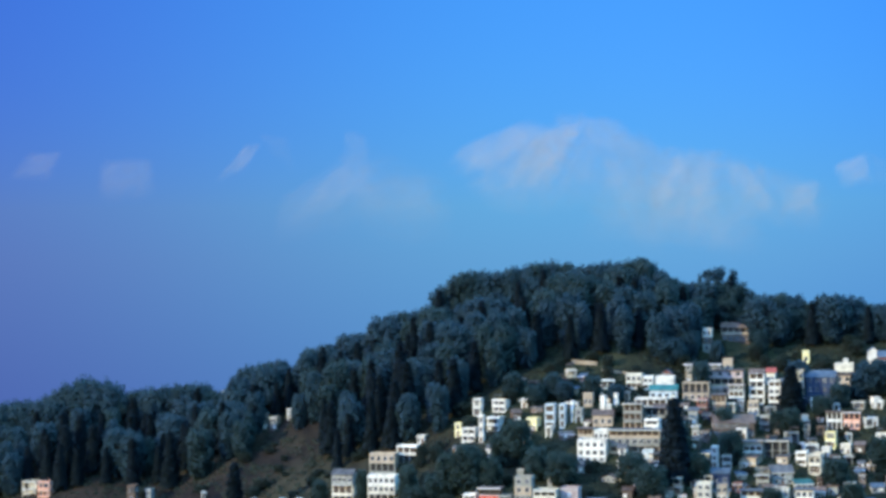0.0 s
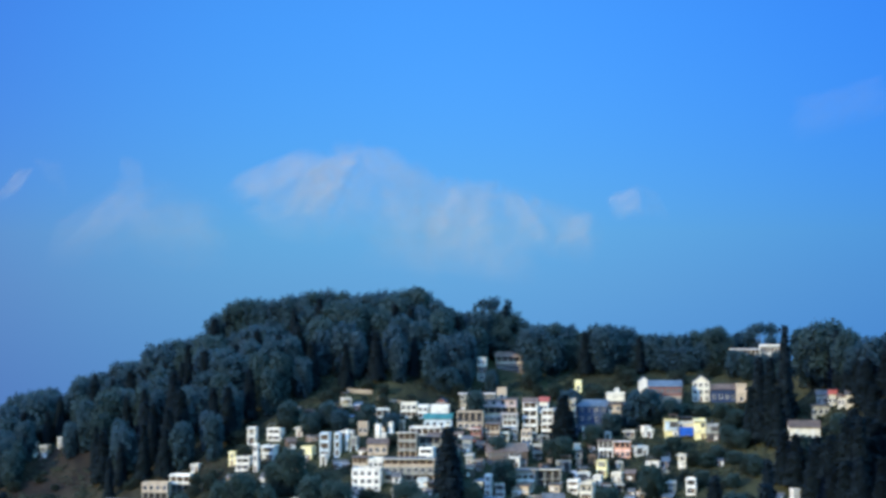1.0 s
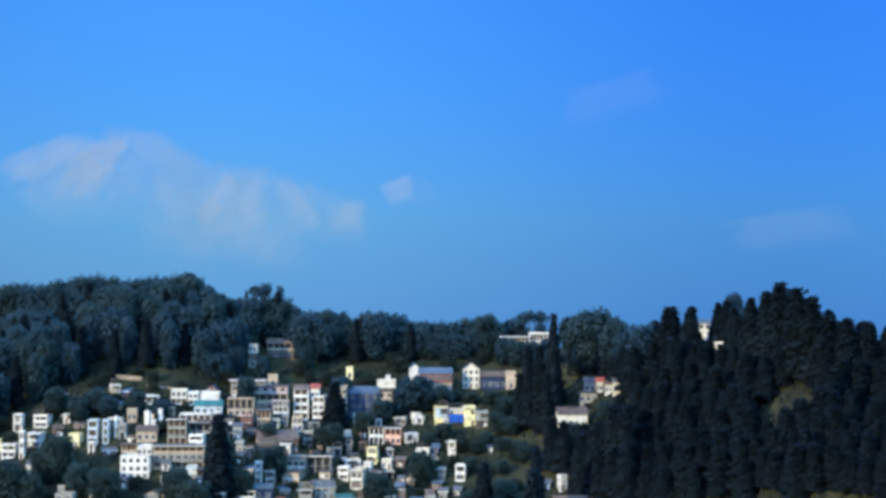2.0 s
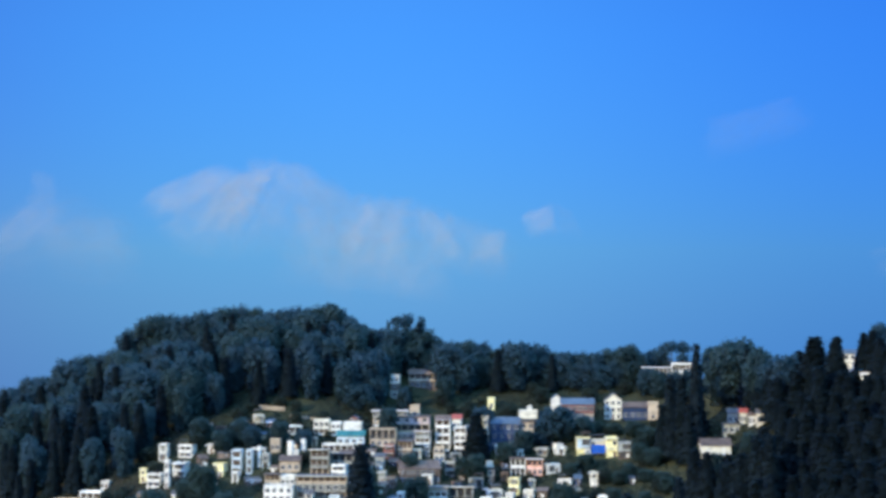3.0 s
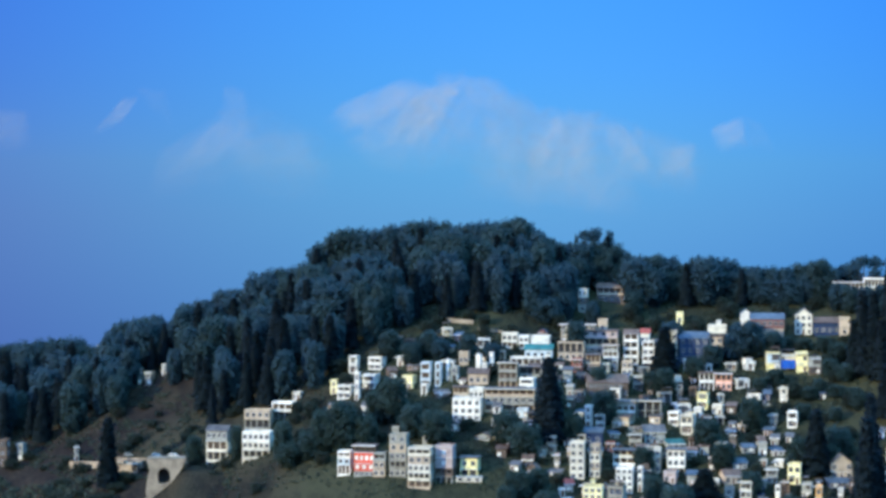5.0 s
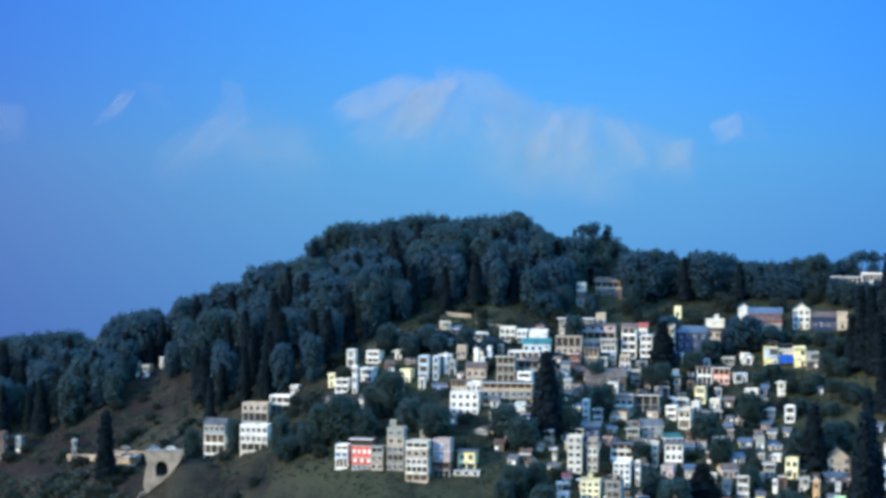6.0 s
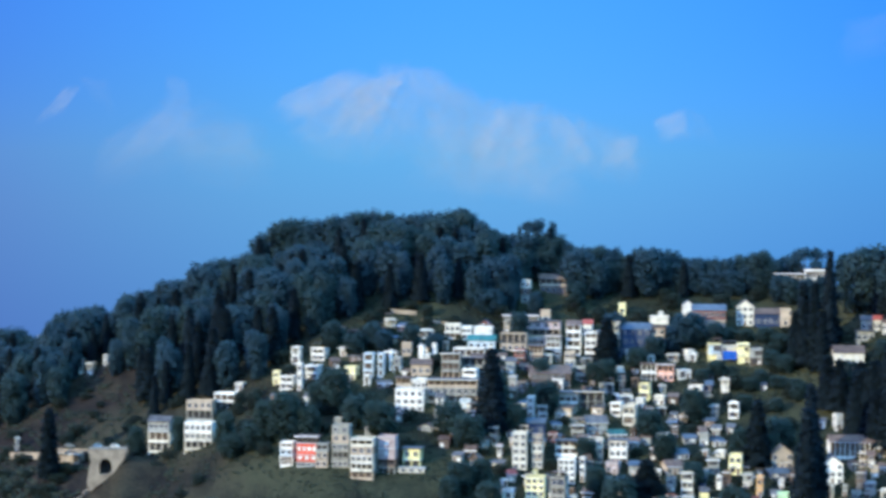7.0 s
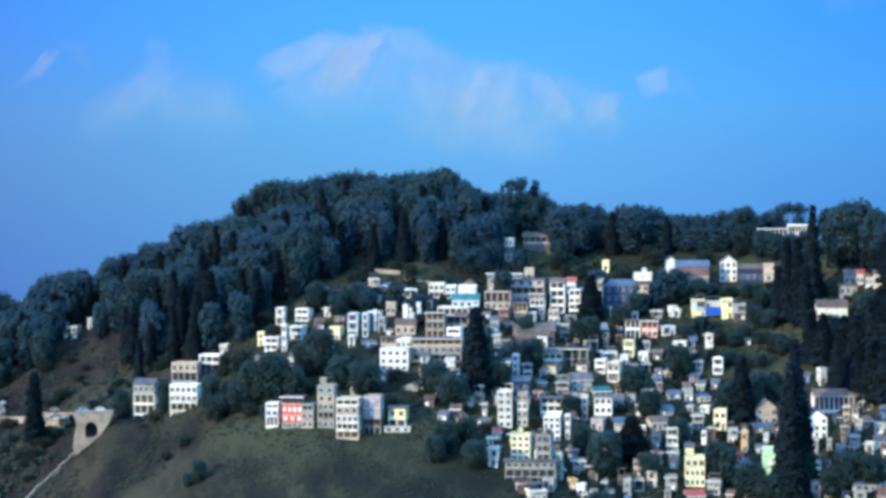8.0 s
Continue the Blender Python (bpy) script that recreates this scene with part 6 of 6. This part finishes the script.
def grassy_bank(x, y, w, h):
    """The end of the spur: a bank of grass heaped against the lower edge of the bastion, running out to the east."""
    xs, ys = np.arange(-10, 112, 2.0), np.arange(-70, 46, 2.0)
    X, Y = np.meshgrid(xs, ys)
    edge = np.where(X < w, 0.8 * h * np.clip((X + 0.92 * w) / (1.92 * w), 0, 1), 0.8 * h * np.clip(1 - (X - w) / 100, 0, 1) ** 1.1)
    low = float(ground_z(x, y))
    land = ground_z(X + x, Y + y) - low
    Z = np.maximum(edge - 0.7 - 0.64 * np.maximum(0.6 - Y, 0) + 0.35 * np.sin(X * 0.5) * np.sin(Y * 0.4), land - 0.8)
    n, k = len(ys), len(xs)
    i = np.arange(n * k).reshape(n, k)
    quads = np.stack([i[:-1, :-1], i[:-1, 1:], i[1:, 1:], i[1:, :-1]], -1).reshape(-1, 4)
    me = bpy.data.meshes.new("ground_bank")
    me.from_pydata(np.stack([X + x, Y + y, Z + low], -1).reshape(-1, 3).tolist(), [], quads.tolist())
    me.materials.append(GROUND)
    for p in me.polygons:
        p.use_smooth = True
    tagged(new("ground_bank", me), "grassy bank heaped against the foot of the bastion", "hillside", kind="structure")


def parked_car(x, y, turn, paint, label):
    """A small hatchback standing on the hill road."""
    top = new("parked_car")
    top.matrix_world = pose(x, y, float(ground_z(x, y)) + 1.0, 0, 0, turn)
    bm = bmesh.new()
    prism(bm, ((-1.85, 0.3), (1.85, 0.3), (1.9, 0.75), (1.2, 0.92), (0.55, 1.45), (-1.3, 1.48), (-1.8, 0.95)), -0.78, 0.78)
    part("body", bm, paint, top)
    for side in (-0.80, 0.77):
        bm = bmesh.new()
        prism(bm, ((-1.45, 0.95), (0.95, 0.95), (0.5, 1.38), (-1.2, 1.4)), side, side + 0.03)
        part("side_window", bm, GLASS, top)
    for wx in (-1.15, 1.15):
        for wy in (-0.72, 0.72):
            bm = bmesh.new()
            bmesh.ops.create_cone(bm, cap_ends=True, segments=14, radius1=0.30, radius2=0.30, depth=0.2, matrix=Matrix.Translation((wx, wy, 0.3)) @ Matrix.Rotation(math.pi / 2, 4, "X"))
            part("wheel", bm, TANK, top)
    tagged(top, label, "car", "parked cars")


def road_terrace(x0, y0, x1, y1):
    """The narrow hill road: a shelf of tarmac with a low parapet along its outer edge."""
    L = math.hypot(x1 - x0, y1 - y0)
    top = new("hill_road")
    z0, z1 = float(ground_z(x0, y0)), float(ground_z(x1, y1))
    top.matrix_world = pose(x0, y0, z0, 0, 0, math.degrees(math.atan2(y1 - y0, x1 - x0)))
    rise = z1 - z0
    for name, lo, hi, a, c, m in (("road_bed", -3.0, 1.0, 0.0, 6.0, ROOF["grey"]), ("parapet", 1.0, 1.55, 0.0, 0.35, MASONRY)):
        bm = bmesh.new()
        prism(bm, ((0, lo), (L, rise + lo), (L, rise + hi), (0, hi)), a, c)
        part(name, bm, m, top)
    tagged(top, "narrow grey hill road with a low parapet", "road", kind="structure")


def tarpaulin(x, y, z, w, h):
    """A blue sheet hung out to the front, sagging in folds."""
    n, k = 16, 8
    vs = [((i / (n - 1) - 0.5) * w, 0.12 * math.sin(i * 1.3) * (j / k) - 0.25 * (j / (k - 1)), -h * j / (k - 1) - 0.12 * math.sin(i * 0.42) ** 2) for j in range(k) for i in range(n)]
    vs += [(a, c + 0.05, d) for a, c, d in vs]
    o = n * k
    fs = [(j * n + i, j * n + i + 1, (j + 1) * n + i + 1, (j + 1) * n + i) for j in range(k - 1) for i in range(n - 1)]
    fs += [tuple(o + v for v in reversed(f)) for f in fs]
    me = bpy.data.meshes.new("tarpaulin")
    me.from_pydata(vs, [], fs)
    me.materials.append(TARP)
    ob = new("tarpaulin", me)
    ob.matrix_world = pose(x, y, z)
    tagged(ob, "bright blue tarpaulin hung on the yellow house", "tarpaulin")


BASTION = (-126.5, 748.5)
arched_bastion(*BASTION, 13.6, 15.2)
grassy_bank(*BASTION, 6.8, 15.2)
road_terrace(-155.2, 797.0, -121.9, 771.5)
parked_car(-136.3, 786.0, 10, WALL["white"], "small white car parked on the hill road")
parked_car(-128.8, 779.5, -5, WALL["white"], "small white car parked above the bastion")
parked_car(-149.0, 795.5, 4, WALL["stone"], "small grey car parked on the hill road")
retaining_wall(-173.4, 803.0, -158.7, 793.0, 2.8)
retaining_wall(-153.1, 788.5, -139.8, 781.0, 2.2)
for x0, y0, x1, y1, tall in ((-132.5, 751.0, -135.4, 749.0, 2.6), (-135.5, 748.5, -138.6, 746.5, 1.9), (-138.6, 746.0, -141.6, 744.5, 1.3),
                             (-141.5, 744.0, -143.9, 742.0, 0.9), (-144.0, 741.5, -146.3, 739.5, 1.2), (-146.4, 739.0, -148.8, 735.5, 1.0)):
    retaining_wall(x0, y0, x1, y1, tall, 0.6)
retaining_wall(-26.9, 817.5, -16.9, 815.0, 1.5)
retaining_wall(-15.0, 810.5, -4.9, 807.0, 0.9)
tarpaulin(101.5, 781.6, 70.5, 5.4, 3.2)
retaining_wall(34.2, 740.5, 44.3, 742.0, 1.5, 0.6, WALL["tan"])


# ---- far snow range ----
def snow_material():
    """Sunlit snow with the haze put into alpha and tint: mostly the sky shows; ribs of rock thin the snow, and it fades
    out at the foot.
    """
    m, n, l, b = material("snow_through_haze")
    tc, uv, lay = n.new("ShaderNodeTexCoord"), n.new("ShaderNodeSeparateXYZ"), n.new("ShaderNodeMapping")
    lay.inputs["Rotation"].default_value, lay.inputs["Scale"].default_value = (0, 0.6, 0), (1.0, 1.0, 0.35)
    broad, ribs = n.new("ShaderNodeTexNoise"), n.new("ShaderNodeTexNoise")
    broad.inputs["Scale"].default_value, broad.inputs["Detail"].default_value, broad.inputs["Distortion"].default_value = 0.012, 5, 1.2
    ribs.inputs["Scale"].default_value, ribs.inputs["Detail"].default_value = 0.045, 4
    l.new(tc.outputs["Object"], broad.inputs["Vector"])
    l.new(tc.outputs["Object"], lay.inputs["Vector"])
    l.new(lay.outputs[0], ribs.inputs["Vector"])
    l.new(tc.outputs["UV"], uv.inputs[0])

    def sums(op, a, c):
        q = n.new("ShaderNodeMath")
        q.operation = op
        for k, v in enumerate((a, c)):
            if isinstance(v, float):
                q.inputs[k].default_value = v
            else:
                l.new(v, q.inputs[k])
        return q.outputs[0]

    def rise(v, lo, hi, to=1.0, start=0.0):
        r = n.new("ShaderNodeMapRange")
        r.interpolation_type = "SMOOTHSTEP"
        for key, value in (("From Min", lo), ("From Max", hi), ("To Min", start), ("To Max", to)):
            r.inputs[key].default_value = value
        l.new(v, r.inputs["Value"])
        return r.outputs[0]

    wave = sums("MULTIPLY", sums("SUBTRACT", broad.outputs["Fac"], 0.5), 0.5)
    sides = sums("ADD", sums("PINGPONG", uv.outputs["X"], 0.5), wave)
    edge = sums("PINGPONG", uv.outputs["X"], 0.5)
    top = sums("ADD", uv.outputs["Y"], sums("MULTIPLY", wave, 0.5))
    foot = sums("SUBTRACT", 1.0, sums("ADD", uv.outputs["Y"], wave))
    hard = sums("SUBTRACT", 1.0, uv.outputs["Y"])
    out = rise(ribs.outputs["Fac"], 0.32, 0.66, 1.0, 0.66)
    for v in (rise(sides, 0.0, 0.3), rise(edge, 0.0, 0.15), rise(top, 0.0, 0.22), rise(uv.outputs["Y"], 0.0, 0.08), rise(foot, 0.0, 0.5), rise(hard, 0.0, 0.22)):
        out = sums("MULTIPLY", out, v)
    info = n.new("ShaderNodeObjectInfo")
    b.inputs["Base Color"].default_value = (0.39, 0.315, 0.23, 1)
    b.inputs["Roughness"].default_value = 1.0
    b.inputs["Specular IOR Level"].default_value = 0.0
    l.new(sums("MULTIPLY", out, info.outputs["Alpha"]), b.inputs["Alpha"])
    return m


SNOW = snow_material()


def far_face(name, ax, az, bx, bz, cx, cz, dx, dz, strength, seed, label, category, group):
    """A far face with ribs and gullies between four corners: top left, top right, foot right, foot left (x and height, 4.6 km away)."""
    n, k, far = 26, 20, 4600
    ox, oz = (ax + bx + cx + dx) / 4, (az + bz + cz + dz) / 4
    size = abs(az + bz - cz - dz) / 2
    verts, uvs = [], []
    for j in range(k):
        for i in range(n):
            u, v = i / (n - 1), j / (k - 1)
            x = (ax * (1 - u) + bx * u) * (1 - v) + (dx * (1 - u) + cx * u) * v
            z = (az * (1 - u) + bz * u) * (1 - v) + (dz * (1 - u) + cz * u) * v
            rib = noise.fractal(Vector((u * 2 + seed * 7.1, v * 2, seed)), 1.0, 2.0, 4)
            verts.append((x - ox, (0.5 - v) * size * 0.8 + rib * size * 0.09, z - oz + 0.05 * size * rib))
            uvs.append((u, v))
    faces = [(j * n + i, (j + 1) * n + i, (j + 1) * n + i + 1, j * n + i + 1) for j in range(k - 1) for i in range(n - 1)]
    me = bpy.data.meshes.new(name)
    me.from_pydata(verts, [], faces)
    layer = me.uv_layers.new(name="span")
    for loop in me.loops:
        layer.data[loop.index].uv = uvs[loop.vertex_index]
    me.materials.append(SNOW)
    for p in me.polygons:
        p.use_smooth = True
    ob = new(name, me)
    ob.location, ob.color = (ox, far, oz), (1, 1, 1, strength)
    tagged(ob, label, category, group, "structure")


def snow_face(*corners, strength, seed):
    far_face("backdrop_snow_face", *corners, strength, seed, "distant snow-covered mountain face, pale through blue haze", "mountain", "far snow range")


def cloud_wisp(*corners, strength, seed):
    far_face("backdrop_cloud_wisp", *corners, strength, seed, "thin pale cloud wisp in the blue sky", "cloud", "cloud wisps")


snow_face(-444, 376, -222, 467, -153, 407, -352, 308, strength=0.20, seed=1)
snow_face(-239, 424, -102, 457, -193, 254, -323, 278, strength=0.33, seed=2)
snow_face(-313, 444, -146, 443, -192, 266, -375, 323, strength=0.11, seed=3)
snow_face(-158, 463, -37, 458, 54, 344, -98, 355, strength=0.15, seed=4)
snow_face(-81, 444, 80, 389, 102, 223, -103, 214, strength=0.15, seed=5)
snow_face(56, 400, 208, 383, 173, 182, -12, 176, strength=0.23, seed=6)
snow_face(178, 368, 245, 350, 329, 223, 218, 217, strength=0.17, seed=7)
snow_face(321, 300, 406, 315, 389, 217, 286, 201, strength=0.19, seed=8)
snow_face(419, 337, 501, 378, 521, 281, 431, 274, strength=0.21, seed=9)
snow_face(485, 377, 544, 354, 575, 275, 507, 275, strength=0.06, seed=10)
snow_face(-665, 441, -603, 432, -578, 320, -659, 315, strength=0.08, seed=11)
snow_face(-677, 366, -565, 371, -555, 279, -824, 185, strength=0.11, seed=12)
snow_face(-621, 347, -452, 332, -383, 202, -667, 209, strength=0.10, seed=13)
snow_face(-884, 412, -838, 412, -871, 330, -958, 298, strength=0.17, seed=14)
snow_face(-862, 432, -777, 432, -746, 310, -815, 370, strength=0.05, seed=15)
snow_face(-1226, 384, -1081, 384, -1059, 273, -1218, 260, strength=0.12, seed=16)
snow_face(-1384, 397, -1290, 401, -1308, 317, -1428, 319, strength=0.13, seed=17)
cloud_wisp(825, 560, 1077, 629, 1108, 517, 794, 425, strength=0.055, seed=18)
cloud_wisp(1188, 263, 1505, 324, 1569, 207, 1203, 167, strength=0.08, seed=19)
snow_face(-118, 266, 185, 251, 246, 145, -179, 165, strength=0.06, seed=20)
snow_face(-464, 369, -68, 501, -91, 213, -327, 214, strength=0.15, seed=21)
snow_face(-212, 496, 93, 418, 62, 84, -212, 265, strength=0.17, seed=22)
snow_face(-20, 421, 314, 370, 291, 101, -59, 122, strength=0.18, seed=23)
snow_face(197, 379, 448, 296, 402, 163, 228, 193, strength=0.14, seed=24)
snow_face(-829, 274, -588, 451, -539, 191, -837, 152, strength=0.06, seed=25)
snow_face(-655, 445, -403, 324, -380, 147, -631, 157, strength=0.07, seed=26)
